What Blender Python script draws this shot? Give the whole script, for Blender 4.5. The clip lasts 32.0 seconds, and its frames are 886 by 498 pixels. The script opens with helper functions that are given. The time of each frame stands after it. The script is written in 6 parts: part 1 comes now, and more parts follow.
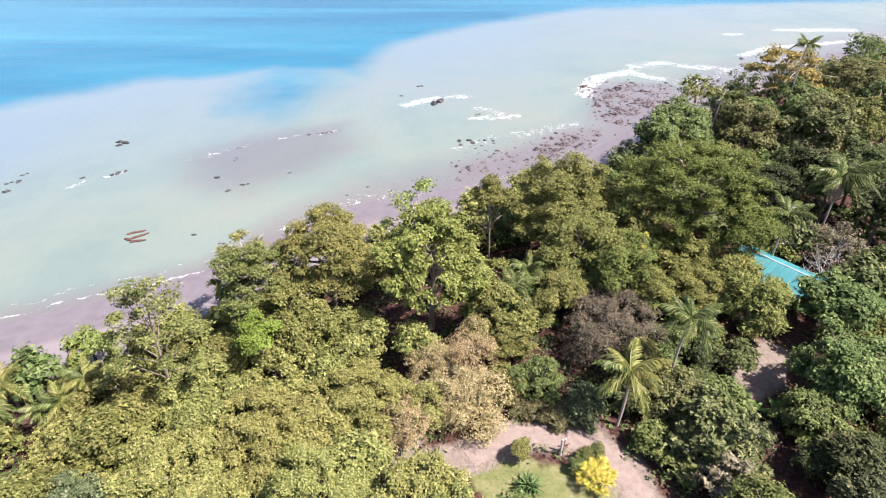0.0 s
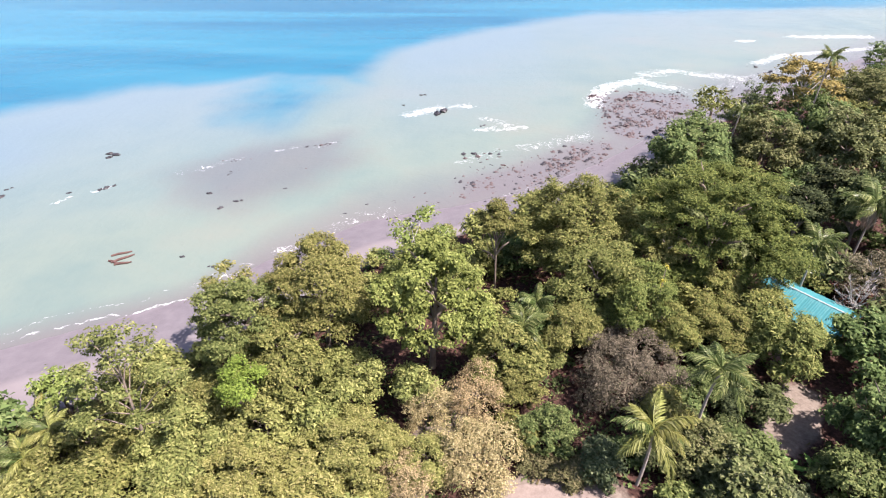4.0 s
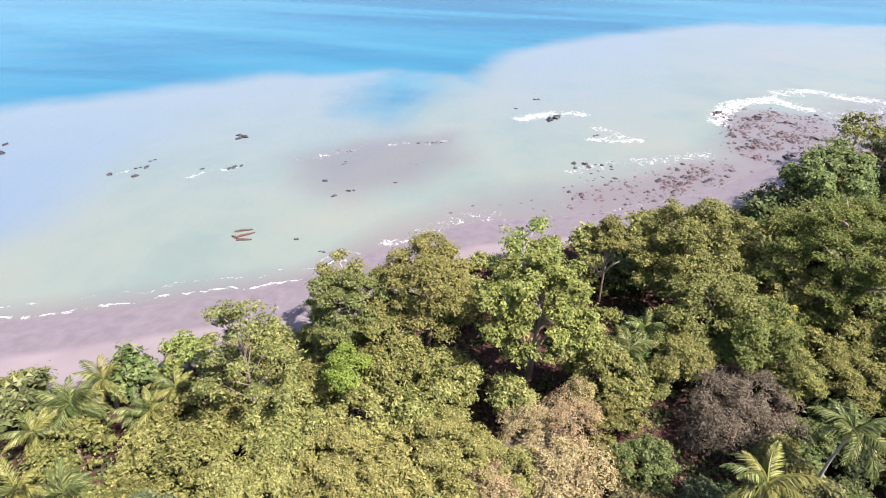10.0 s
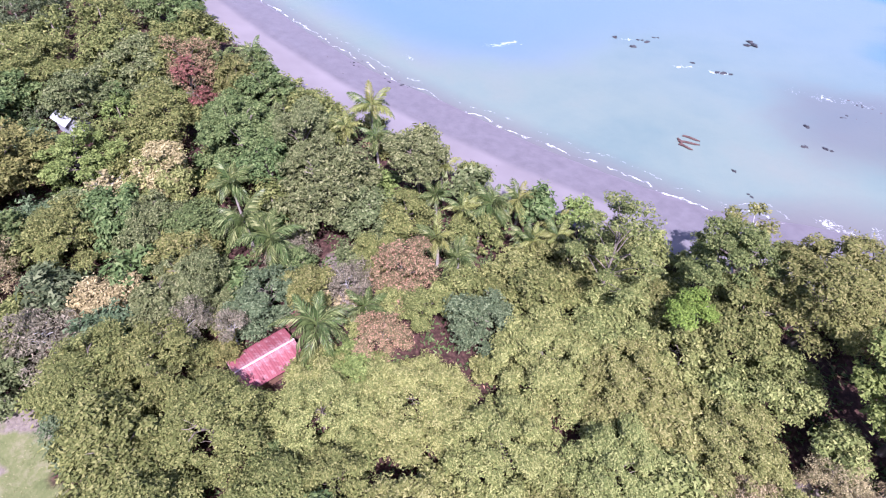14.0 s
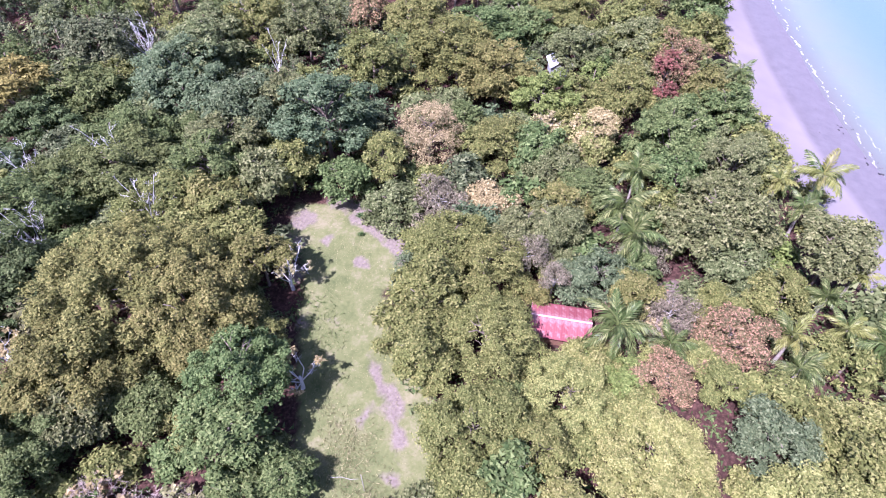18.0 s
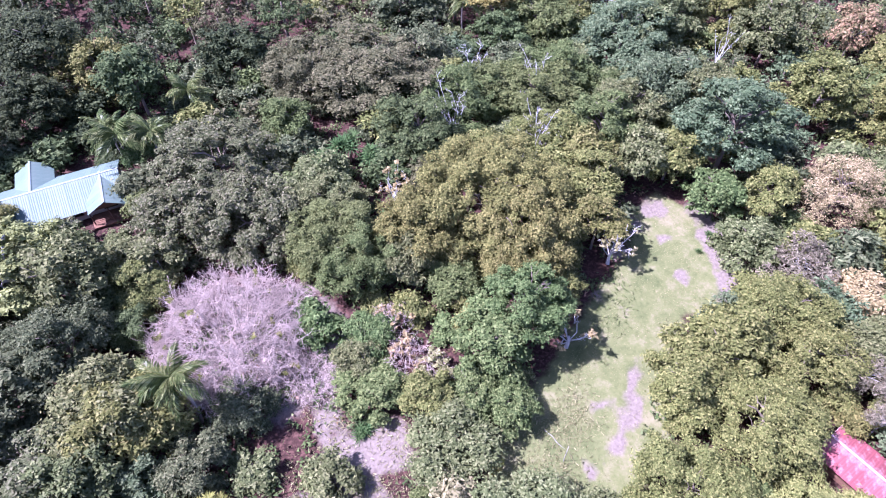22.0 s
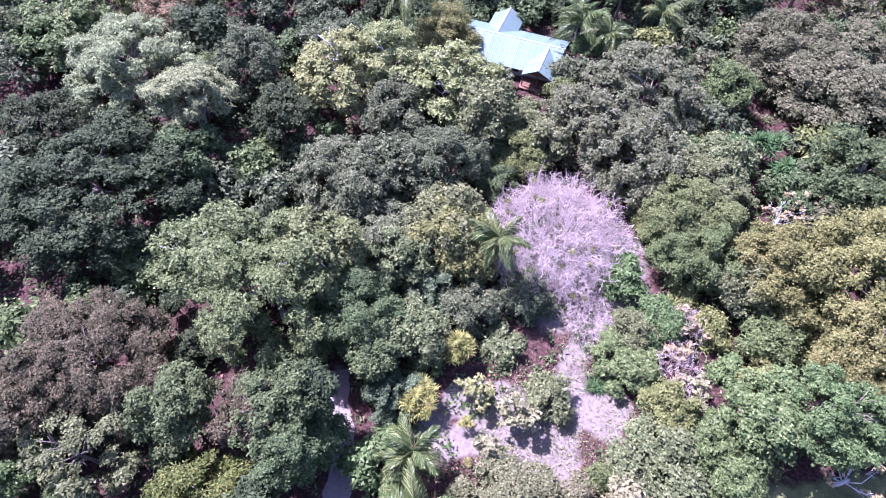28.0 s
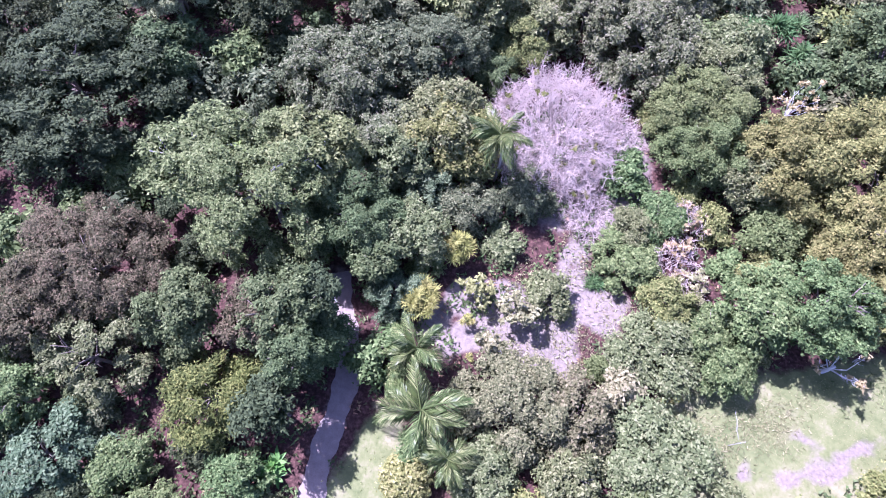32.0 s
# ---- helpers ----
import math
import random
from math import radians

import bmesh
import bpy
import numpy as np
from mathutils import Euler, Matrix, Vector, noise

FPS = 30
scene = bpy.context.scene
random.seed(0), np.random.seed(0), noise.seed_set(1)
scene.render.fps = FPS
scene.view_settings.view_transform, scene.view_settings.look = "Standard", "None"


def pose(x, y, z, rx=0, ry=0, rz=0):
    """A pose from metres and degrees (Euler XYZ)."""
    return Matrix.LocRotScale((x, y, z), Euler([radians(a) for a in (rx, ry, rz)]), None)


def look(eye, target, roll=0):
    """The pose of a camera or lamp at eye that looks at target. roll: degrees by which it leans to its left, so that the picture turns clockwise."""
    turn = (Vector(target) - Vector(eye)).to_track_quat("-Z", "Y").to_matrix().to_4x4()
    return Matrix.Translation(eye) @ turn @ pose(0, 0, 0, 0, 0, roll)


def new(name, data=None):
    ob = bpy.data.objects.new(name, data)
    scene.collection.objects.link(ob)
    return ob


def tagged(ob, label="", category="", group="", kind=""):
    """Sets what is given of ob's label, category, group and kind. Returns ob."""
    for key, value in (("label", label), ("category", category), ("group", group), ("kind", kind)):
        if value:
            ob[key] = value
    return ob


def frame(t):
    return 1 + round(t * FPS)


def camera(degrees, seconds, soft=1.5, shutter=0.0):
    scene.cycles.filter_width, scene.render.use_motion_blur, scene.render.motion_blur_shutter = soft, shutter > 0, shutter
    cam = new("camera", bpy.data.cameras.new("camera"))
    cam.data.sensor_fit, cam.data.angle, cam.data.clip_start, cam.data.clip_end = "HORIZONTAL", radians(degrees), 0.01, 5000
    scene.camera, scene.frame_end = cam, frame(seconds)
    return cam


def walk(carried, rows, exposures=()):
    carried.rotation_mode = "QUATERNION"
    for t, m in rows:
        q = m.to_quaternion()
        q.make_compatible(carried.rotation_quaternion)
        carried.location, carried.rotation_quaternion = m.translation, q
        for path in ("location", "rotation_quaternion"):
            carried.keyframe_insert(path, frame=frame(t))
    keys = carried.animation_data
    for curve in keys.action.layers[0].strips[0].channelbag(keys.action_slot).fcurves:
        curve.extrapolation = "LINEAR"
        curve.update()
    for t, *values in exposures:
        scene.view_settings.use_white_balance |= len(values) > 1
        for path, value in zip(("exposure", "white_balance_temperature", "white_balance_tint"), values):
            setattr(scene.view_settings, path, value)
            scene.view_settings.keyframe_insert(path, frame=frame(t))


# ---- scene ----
cam = camera(76.30, 32.0, soft=1.1)

# seconds, place in metres, heading, tilt and lean in degrees
PATH = [
    (0, 0.00, -0.00, 60.00, 0.00, -33.59, 0.09),
    (0.5, 0.33, 0.44, 59.91, 0.01, -33.55, 0.17),
    (1, 0.67, 1.11, 59.96, 0.05, -33.55, 0.17),
    (1.5, 0.92, 2.06, 59.93, 0.05, -33.52, 0.16),
    (2, 1.12, 3.34, 59.90, 0.09, -33.49, 0.10),
    (2.5, 1.18, 4.74, 59.87, 0.15, -33.48, 0.07),
    (3, 0.94, 5.94, 59.94, 0.31, -33.45, -0.01),
    (3.5, 0.56, 6.89, 59.97, 0.40, -33.46, -0.00),
    (5.5, -1.87, 10.44, 60.01, 0.36, -33.39, -0.02),
    (6, -2.53, 11.01, 60.03, 0.35, -33.38, -0.07),
    (6.5, -3.03, 11.21, 59.97, 0.43, -33.40, -0.08),
    (7, -3.58, 11.19, 59.96, 0.45, -33.40, -0.12),
    (7.5, -4.03, 11.13, 59.91, 0.43, -33.37, -0.15),
    (8, -4.28, 10.73, 59.94, 0.42, -33.34, -0.21),
    (8.5, -4.46, 10.17, 59.85, 0.46, -33.22, -0.23),
    (9, -4.43, 9.71, 59.89, 0.90, -33.22, -0.26),
    (9.5, -4.02, 9.14, 60.21, 2.55, -33.35, -0.36),
    (10, -2.98, 8.07, 60.96, 11.00, -33.62, -0.35),
    (10.5, -2.08, 6.84, 61.80, 21.46, -33.80, -0.22),
    (11, -1.60, 6.43, 62.31, 26.15, -34.92, -0.26),
    (11.5, -1.51, 6.51, 62.69, 29.13, -39.15, -0.16),
    (12, -1.14, 6.49, 63.21, 34.32, -42.25, -0.00),
    (12.5, -0.49, 6.45, 63.79, 42.87, -43.73, 0.02),
    (13, -0.11, 6.50, 64.31, 50.14, -44.45, 0.16),
    (13.5, 0.23, 6.64, 64.65, 56.00, -44.78, 0.04),
    (14, 0.71, 6.43, 64.98, 62.14, -44.84, -0.04),
    (14.5, 1.39, 6.23, 65.07, 68.30, -44.53, -0.63),
    (16.5, 3.46, 8.24, 64.55, 94.06, -43.88, -0.01),
    (17, 3.71, 8.57, 64.72, 100.24, -44.04, -0.40),
    (17.5, 4.02, 8.70, 65.13, 106.04, -44.34, -0.34),
    (18, 4.49, 8.80, 65.69, 112.19, -44.66, -0.54),
    (18.5, 4.92, 8.92, 66.26, 118.07, -45.00, -0.33),
    (19, 5.25, 9.07, 66.72, 123.77, -45.33, -0.18),
    (19.5, 5.66, 9.30, 67.10, 129.41, -45.53, -0.01),
    (20, 5.88, 9.69, 67.56, 135.33, -46.10, 0.03),
    (20.5, 6.11, 10.04, 68.02, 141.26, -46.63, 0.09),
    (21, 6.28, 10.03, 68.17, 146.82, -47.08, 0.49),
    (21.5, 6.40, 9.89, 68.43, 152.11, -47.59, 0.88),
    (22, 6.49, 9.88, 68.73, 157.72, -47.97, 0.88),
    (22.5, 6.50, 10.14, 69.22, 163.89, -48.36, 0.64),
    (23, 6.52, 10.42, 69.68, 170.07, -48.63, 0.32),
    (23.5, 6.68, 10.68, 70.31, 175.94, -48.93, 0.06),
    (24, 6.84, 10.93, 70.89, 182.21, -49.14, -0.17),
    (24.5, 7.11, 11.09, 71.47, 188.22, -49.42, -0.42),
    (25, 7.34, 11.19, 71.78, 192.95, -49.55, -0.72),
    (25.5, 7.60, 11.36, 72.04, 196.48, -49.49, -0.86),
    (27.5, 10.73, 11.32, 73.08, 205.04, -50.49, -0.53),
    (28, 11.28, 11.21, 72.91, 204.96, -55.49, -0.42),
    (28.5, 11.59, 11.05, 72.80, 204.84, -60.60, -0.32),
    (29, 11.69, 10.97, 72.73, 204.77, -62.91, -0.25),
    (29.5, 11.74, 10.94, 72.63, 204.64, -63.77, -0.06),
    (30, 11.77, 10.86, 72.58, 204.54, -64.11, 0.01),
    (30.5, 11.78, 10.80, 72.53, 204.50, -64.24, 0.05),
    (31, 11.80, 10.66, 72.40, 204.47, -64.86, 0.06),
    (31.5, 11.80, 10.45, 72.33, 204.65, -65.59, -0.05),
    (32, 11.96, 10.36, 72.23, 204.46, -66.01, 0.11),
]


def flown(x, y, z, heading, tilt, lean):
    f = Vector((-math.sin(radians(heading)) * math.cos(radians(tilt)), math.cos(radians(heading)) * math.cos(radians(tilt)), math.sin(radians(tilt))))
    return look((x, y, z), Vector((x, y, z)) + f, -lean)


walk(cam, [(t, flown(*row)) for t, *row in PATH], [
    (0, 1.53, 6420, 25), (9.4, 1.5, 6450, 27), (11, 1.45, 6350, 29), (12.3, 1.38, 5750, 35), (14.5, 1.43, 5350, 39), (19, 1.71, 5250, 48), (23, 1.94, 5050, 51), (28, 2.07, 5000, 54), (32, 2.05, 4950, 51),
])

# ---- light ----
SUN_AZ, SUN_EL = 109.0, 55.0        # clockwise from +y, above the horizon
world = bpy.data.worlds.new("sky")
scene.world = world
world.use_nodes = True
wn = world.node_tree.nodes
sky = wn.new("ShaderNodeTexSky")
sky.sky_type = "NISHITA"
sky.sun_disc = False
sky.sun_elevation, sky.sun_rotation = radians(SUN_EL), radians(SUN_AZ)
sky.air_density, sky.dust_density, sky.ozone_density = 1.0, 1.6, 1.0
wn["Background"].inputs["Strength"].default_value = 0.082
world.node_tree.links.new(sky.outputs[0], wn["Background"].inputs["Color"])
sun_data = bpy.data.lights.new("sun", "SUN")
sun_data.energy, sun_data.angle, sun_data.color = 4.8, radians(0.6), (1.0, 0.95, 0.87)
sun = new("sun", sun_data)
sun.matrix_basis = look((0, 0, 0), (-math.sin(radians(SUN_AZ)) * math.cos(radians(SUN_EL)), -math.cos(radians(SUN_AZ)) * math.cos(radians(SUN_EL)), -math.sin(radians(SUN_EL))))

RNG = np.random.default_rng(7)


# ---- materials ----
def mat_new(name, rough=0.7, spec=0.3):
    m = bpy.data.materials.new(name)
    m.use_nodes = True
    nt = m.node_tree
    b = nt.nodes["Principled BSDF"]
    b.inputs["Roughness"].default_value = rough
    b.inputs["Specular IOR Level"].default_value = spec
    return m, nt, b


def node(nt, kind, **kw):
    n = nt.nodes.new(kind)
    for k, v in kw.items():
        n.inputs[k.replace("_", " ")].default_value = v
    return n


def ramp(nt, source, stops):
    r = nt.nodes.new("ShaderNodeValToRGB")
    el = r.color_ramp.elements
    while len(el) < len(stops):
        el.new(0.5)
    for e, (p, c) in zip(el, stops):
        e.position, e.color = p, (*c, 1)
    nt.links.new(source, r.inputs["Fac"])
    return r.outputs["Color"]


def mix(nt, fac, a, b, blend="MIX"):
    n = nt.nodes.new("ShaderNodeMix")
    n.data_type, n.blend_type = "RGBA", blend
    for sock, v in ((n.inputs["Factor"], fac), (n.inputs["A"], a), (n.inputs["B"], b)):
        if isinstance(v, bpy.types.NodeSocket):
            nt.links.new(v, sock)
        elif isinstance(v, tuple):
            sock.default_value = (*v, 1)
        else:
            sock.default_value = v
    return n.outputs["Result"]


def math_node(nt, op, a, b=0.0):
    n = nt.nodes.new("ShaderNodeMath")
    n.operation = op
    for sock, v in ((n.inputs[0], a), (n.inputs[1], b)):
        if isinstance(v, bpy.types.NodeSocket):
            nt.links.new(v, sock)
        else:
            sock.default_value = v
    return n.outputs[0]


def noise_at(nt, scale, detail=4.0, rough=0.55, coords="Object", distort=0.0):
    tc = nt.nodes.new("ShaderNodeTexCoord")
    n = node(nt, "ShaderNodeTexNoise", Scale=scale, Detail=detail, Roughness=rough, Distortion=distort)
    nt.links.new(tc.outputs[coords], n.inputs["Vector"])
    return n.outputs["Fac"]


def bump(nt, b, height, strength, distance):
    n = node(nt, "ShaderNodeBump", Strength=strength, Distance=distance)
    nt.links.new(height, n.inputs["Height"])
    nt.links.new(n.outputs["Normal"], b.inputs["Normal"])


def tint(c, k):
    return tuple(min(1.0, v * k) for v in c)


def leaf_material(name, low, mid, high, glow=0.26, rough=0.75):
    """Foliage: each leaf, each clump and each tree a little different; thin leaves let light through."""
    m, nt, b = mat_new(name, rough, 0.12)
    geo = nt.nodes.new("ShaderNodeNewGeometry")
    leaf = ramp(nt, geo.outputs["Random Per Island"], [(0.0, low), (0.55, mid), (1.0, high)])
    clump = noise_at(nt, 0.35, 3.0)
    col = mix(nt, math_node(nt, "MULTIPLY", clump, 0.55), leaf, mid)
    info = nt.nodes.new("ShaderNodeObjectInfo")
    hsv = node(nt, "ShaderNodeHueSaturation")
    nt.links.new(math_node(nt, "ADD", math_node(nt, "MULTIPLY", info.outputs["Random"], 0.03), 0.485), hsv.inputs["Hue"])
    nt.links.new(math_node(nt, "ADD", math_node(nt, "MULTIPLY", clump, 0.7), 0.65), hsv.inputs["Value"])
    nt.links.new(col, hsv.inputs["Color"])
    nt.links.new(hsv.outputs["Color"], b.inputs["Base Color"])
    thin = nt.nodes.new("ShaderNodeBsdfTranslucent")
    nt.links.new(hsv.outputs["Color"], thin.inputs["Color"])
    mx = node(nt, "ShaderNodeMixShader", Fac=glow)
    nt.links.new(b.outputs[0], mx.inputs[1])
    nt.links.new(thin.outputs[0], mx.inputs[2])
    nt.links.new(mx.outputs[0], nt.nodes["Material Output"].inputs["Surface"])
    return m


def rough_material(name, c1, c2, scale=3.0, rough=0.9, relief=0.3, distance=0.03, spec=0.2):
    m, nt, b = mat_new(name, rough, spec)
    fine, broad = noise_at(nt, scale * 6, 5.0), noise_at(nt, scale, 4.0)
    col = ramp(nt, math_node(nt, "ADD", math_node(nt, "MULTIPLY", fine, 0.45), math_node(nt, "MULTIPLY", broad, 0.55)), [(0.3, c1), (0.7, c2)])
    nt.links.new(col, b.inputs["Base Color"])
    bump(nt, b, fine, relief, distance)
    return m


#            low (shaded leaf)      mid                    high (sunlit tip)
LEAF = {
    "green": ((.032, .080, .016), (.080, .150, .032), (.165, .245, .065)),
    "olive":    ((0.066, 0.088, 0.013), (0.143, 0.176, 0.029), (0.253, 0.264, 0.061)),
    "yellow": ((0.095, 0.128, 0.021), (0.204, 0.247, 0.046), (0.356, 0.375, 0.100)),
    "grey":     ((0.049, 0.076, 0.021), (0.108, 0.148, 0.043), (0.225, 0.265, 0.102)),
    "greydk": ((0.029, 0.050, 0.023), (0.070, 0.101, 0.043), (0.165, 0.199, 0.093)),
    "dark": ((0.021, 0.047, 0.013), (0.051, 0.095, 0.025), (0.107, 0.162, 0.050)),
    "darkgrey": ((0.020, 0.035, 0.012), (0.043, 0.067, 0.021), (0.086, 0.118, 0.039)),
    "fern": ((.028, .054, .006), (.085, .124, .010), (.172, .198, .018)),
    "gold": ((0.055, 0.073, 0.013), (0.133, 0.155, 0.029), (0.241, 0.247, 0.060)),
    "bamboo":   ((.060, .090, .010), (.150, .190, .030), (.270, .280, .060)),
    "moss":     ((0.039, 0.077, 0.015), (0.088, 0.138, 0.029), (0.154, 0.209, 0.055)),
    "moss2": ((0.041, 0.072, 0.016), (0.102, 0.147, 0.034), (0.204, 0.253, 0.082)),
    "teal": ((0.028, 0.067, 0.029), (0.069, 0.129, 0.056), (0.140, 0.213, 0.101)),
    "lime": ((0.068, 0.128, 0.010), (0.145, 0.242, 0.017), (0.217, 0.315, 0.031)),
    "lime2":    ((.070, .120, .014), (.150, .230, .030), (.240, .320, .060)),
    "lime3":    ((.045, .085, .010), (.110, .155, .018), (.190, .220, .036)),
    "airy":     ((0.054, 0.081, 0.022), (0.113, 0.144, 0.045), (0.198, 0.225, 0.090)),
    "light": ((.085, .115, .026), (.190, .235, .058), (.320, .370, .110)),
    "feather": ((.080, .120, .046), (.195, .255, .088), (.330, .395, .160)),
    "rust": ((.060, .092, .026), (.175, .150, .058), (.430, .265, .140)),
    "red": ((.070, .060, .022), (.160, .075, .046), (.290, .115, .085)),
    "russet": ((0.030, 0.040, 0.012), (0.076, 0.078, 0.029), (0.161, 0.137, 0.065)),
    "russet2":  ((.050, .065, .020), (.115, .120, .045), (.200, .190, .090)),
    "rose": ((0.042, 0.050, 0.019), (0.094, 0.098, 0.042), (0.160, 0.148, 0.084)),
    "blossom": ((0.040, 0.065, 0.020), (0.097, 0.130, 0.044), (0.203, 0.220, 0.113)),
    "dry": ((.105, .120, .036), (.285, .255, .105), (.470, .415, .205)),
    "straw": ((.150, .140, .045), (.300, .270, .100), (.430, .390, .175)),
    "straw2":   ((.130, .150, .050), (.260, .265, .110), (.420, .400, .200)),
    "shore": ((.050, .082, .014), (.118, .165, .030), (.225, .270, .062)),
    "amber": ((.090, .090, .020), (.195, .175, .034), (.340, .290, .074)),
    "thicket": ((.045, .048, .026), (.095, .096, .056), (.190, .180, .115)),
    "greydry": ((.066, .076, .036), (.158, .162, .088), (.300, .290, .180)),
}
def muted(c):
    """A little greyer and browner."""
    g = .3 * c[0] + .6 * c[1] + .1 * c[2]
    return (c[0] * .95 + g * .16, c[1] * .93 + g * .04, c[2] * .86 + g * .13)


def kin(k, i):
    """Green species drawn a little towards one another; odd ones keep their colour."""
    c, common = LEAF[k][i], ((.050, .080, .018), (.110, .145, .036), (.210, .240, .085))[i]
    share = 0.0 if k in ("rust", "red", "dry", "straw", "lime", "greydry", "thicket", "gold", "russet", "blossom", "darkgrey", "light", "feather", "moss2", "amber") else .28
    return muted(tuple(a * (1 - share) + b * share for a, b in zip(c, common)))


LEAF_MAT = {k: leaf_material("foliage_" + k, tint(kin(k, 0), .85), tint(kin(k, 1), 1.0), tint(kin(k, 2), 1.22)) for k, v in LEAF.items()}
M_BARK = rough_material("bark", (.10, .075, .055), (.30, .25, .20), 2.0, relief=0.6, distance=0.05)
M_PALE_BARK = rough_material("pale_bark", (.26, .25, .23), (.50, .47, .44), 2.0, relief=0.4, distance=0.03)
M_WHITE_BARK = rough_material("white_bark", (.42, .41, .39), (.70, .68, .65), 2.0, relief=0.4, distance=0.03)
M_PINK_TWIG = rough_material("pink_grey_twigs", (.310, .240, .200), (.560, .465, .395), 1.5, relief=0.2, distance=0.02)
M_PALM_BARK = rough_material("palm_bark", (.20, .17, .14), (.42, .37, .32), 3.0, relief=0.5, distance=0.04)
# M_FROND's pale end paints sun highlights onto random leaflets
M_FROND = leaf_material("palm_frond", (.026, .046, .012), (.088, .118, .034), (.330, .345, .140), 0.2, 0.35)
M_FROND_YELLOW = leaf_material("palm_frond_yellowed", (.080, .090, .022), (.190, .198, .052), (.370, .360, .140), 0.2, 0.4)
M_FROND_DEAD = leaf_material("palm_frond_dead", (.170, .120, .080), (.290, .225, .165), (.420, .350, .280), 0.1, 0.7)


# ---- mesh helpers ----
def mesh_of(name, v, f, material=None, smooth=False):
    me = bpy.data.meshes.new(name)
    if isinstance(v, np.ndarray) and isinstance(f, np.ndarray):
        k = f.shape[1]
        me.vertices.add(len(v)), me.loops.add(f.size), me.polygons.add(len(f))
        me.vertices.foreach_set("co", np.ascontiguousarray(v, np.float32).ravel())
        me.loops.foreach_set("vertex_index", np.ascontiguousarray(f, np.int32).ravel())
        me.polygons.foreach_set("loop_start", np.arange(0, f.size, k, dtype=np.int32))
        me.update(calc_edges=True)
    else:
        me.from_pydata([tuple(p) for p in v], [], [tuple(int(i) for i in q) for q in f])
    if material:
        me.materials.append(material)
    if smooth:
        me.polygons.foreach_set("use_smooth", [True] * len(me.polygons))
    me.update()
    return me


def part(name, bm, material, parent, label=""):
    """Links a bmesh or a mesh as ONE mesh object under a thing or a part."""
    if isinstance(bm, bpy.types.Mesh):
        me = bm
    else:
        me = bpy.data.meshes.new(name)
        bm.to_mesh(me)
        bm.free()
        me.materials.append(material)
    ob = new(name, me)
    ob.parent = parent
    if label:
        ob["label"] = label
    return ob


def thing(name, place, label, category, group="", turn=0.0):
    e = new(name)
    e.empty_display_size = 0.3
    e.matrix_basis = pose(*place, 0, 0, turn)
    return tagged(e, label, category, group)


def unit(v):
    return v / np.maximum(np.linalg.norm(v, axis=-1, keepdims=True), 1e-9)


def leaves(P, N, length, width, rng, fold=0.18):
    """One small leaf for each place and normal."""
    n = len(P)
    N = unit(N)
    T = unit(np.cross(N, unit(rng.normal(size=(n, 3)))))
    B = np.cross(N, T)
    L, Wd = (np.broadcast_to(a, (n,))[:, None] for a in (length, width))
    V = np.stack([P - T * L * .55 - B * Wd * .75, P - T * L * .55 + B * Wd * .75, P + T * L * .85 + N * Wd * fold], 1).reshape(-1, 3)
    return V, np.arange(3 * n).reshape(n, 3)


def tube(points, radii, sides=6):
    points = np.asarray(points, float)
    v, f = [], []
    for i, (p, r) in enumerate(zip(points, radii)):
        d = unit(points[min(i + 1, len(points) - 1)] - points[max(i - 1, 0)])
        a = unit(np.cross(d, (0.31, 0.95, 0.1) if abs(d[2]) > 0.5 else (0.0, 0.1, 1.0)))
        b = np.cross(d, a)
        for k in range(sides):
            w = 2 * math.pi * k / sides
            v.append(p + r * (math.cos(w) * a + math.sin(w) * b))
    for i in range(len(points) - 1):
        for k in range(sides):
            k2 = (k + 1) % sides
            f.append((i * sides + k, i * sides + k2, (i + 1) * sides + k2, (i + 1) * sides + k))
    f.append(tuple((len(points) - 1) * sides + k for k in range(sides)))
    return v, f


def joined(pieces):
    v, f = [], []
    for pv, pf in pieces:
        n = len(v)
        v += [tuple(p) for p in pv]
        f += [tuple(i + n for i in q) for q in pf]
    return v, f


# ---- the lie of the land ----
WATERLINE = [(-420, 2), (-260, 22), (-180, 36), (-146, 43), (-116, 51), (-91, 60), (-71, 69), (-44, 82), (-33, 95), (-17, 108), (2, 115), (16, 122), (39, 137), (63, 163), (100, 194), (191, 252), (420, 400)]
WOOD_EDGE = [(-420, -22), (-260, 2), (-194, 17), (-146, 24), (-115, 32), (-90, 41), (-72, 47), (-58, 54), (-50, 58), (-38, 64), (-25, 78), (-14, 91), (8, 104), (46, 128), (65, 152), (107, 183), (191, 240), (420, 385)]


def along(line, x):
    xs, ys = zip(*line)
    x = np.asarray(x, float)
    y = np.interp(x, xs, ys)
    y = np.where(x < xs[0], ys[0] + (x - xs[0]) * 0.15, y)
    return np.where(x > xs[-1], ys[-1] + (x - xs[-1]) * 0.65, y)


def offshore(x, y):
    """Metres seaward of the waterline, negative on land."""
    s = (along(WATERLINE, x + 4) - along(WATERLINE, x - 4)) / 8
    return (y - along(WATERLINE, x)) / np.sqrt(1 + s * s)


def from_wood(x, y):
    """Metres seaward of the wood's edge, negative among the trees."""
    s = (along(WOOD_EDGE, x + 4) - along(WOOD_EDGE, x - 4)) / 8
    return (y - along(WOOD_EDGE, x)) / np.sqrt(1 + s * s)


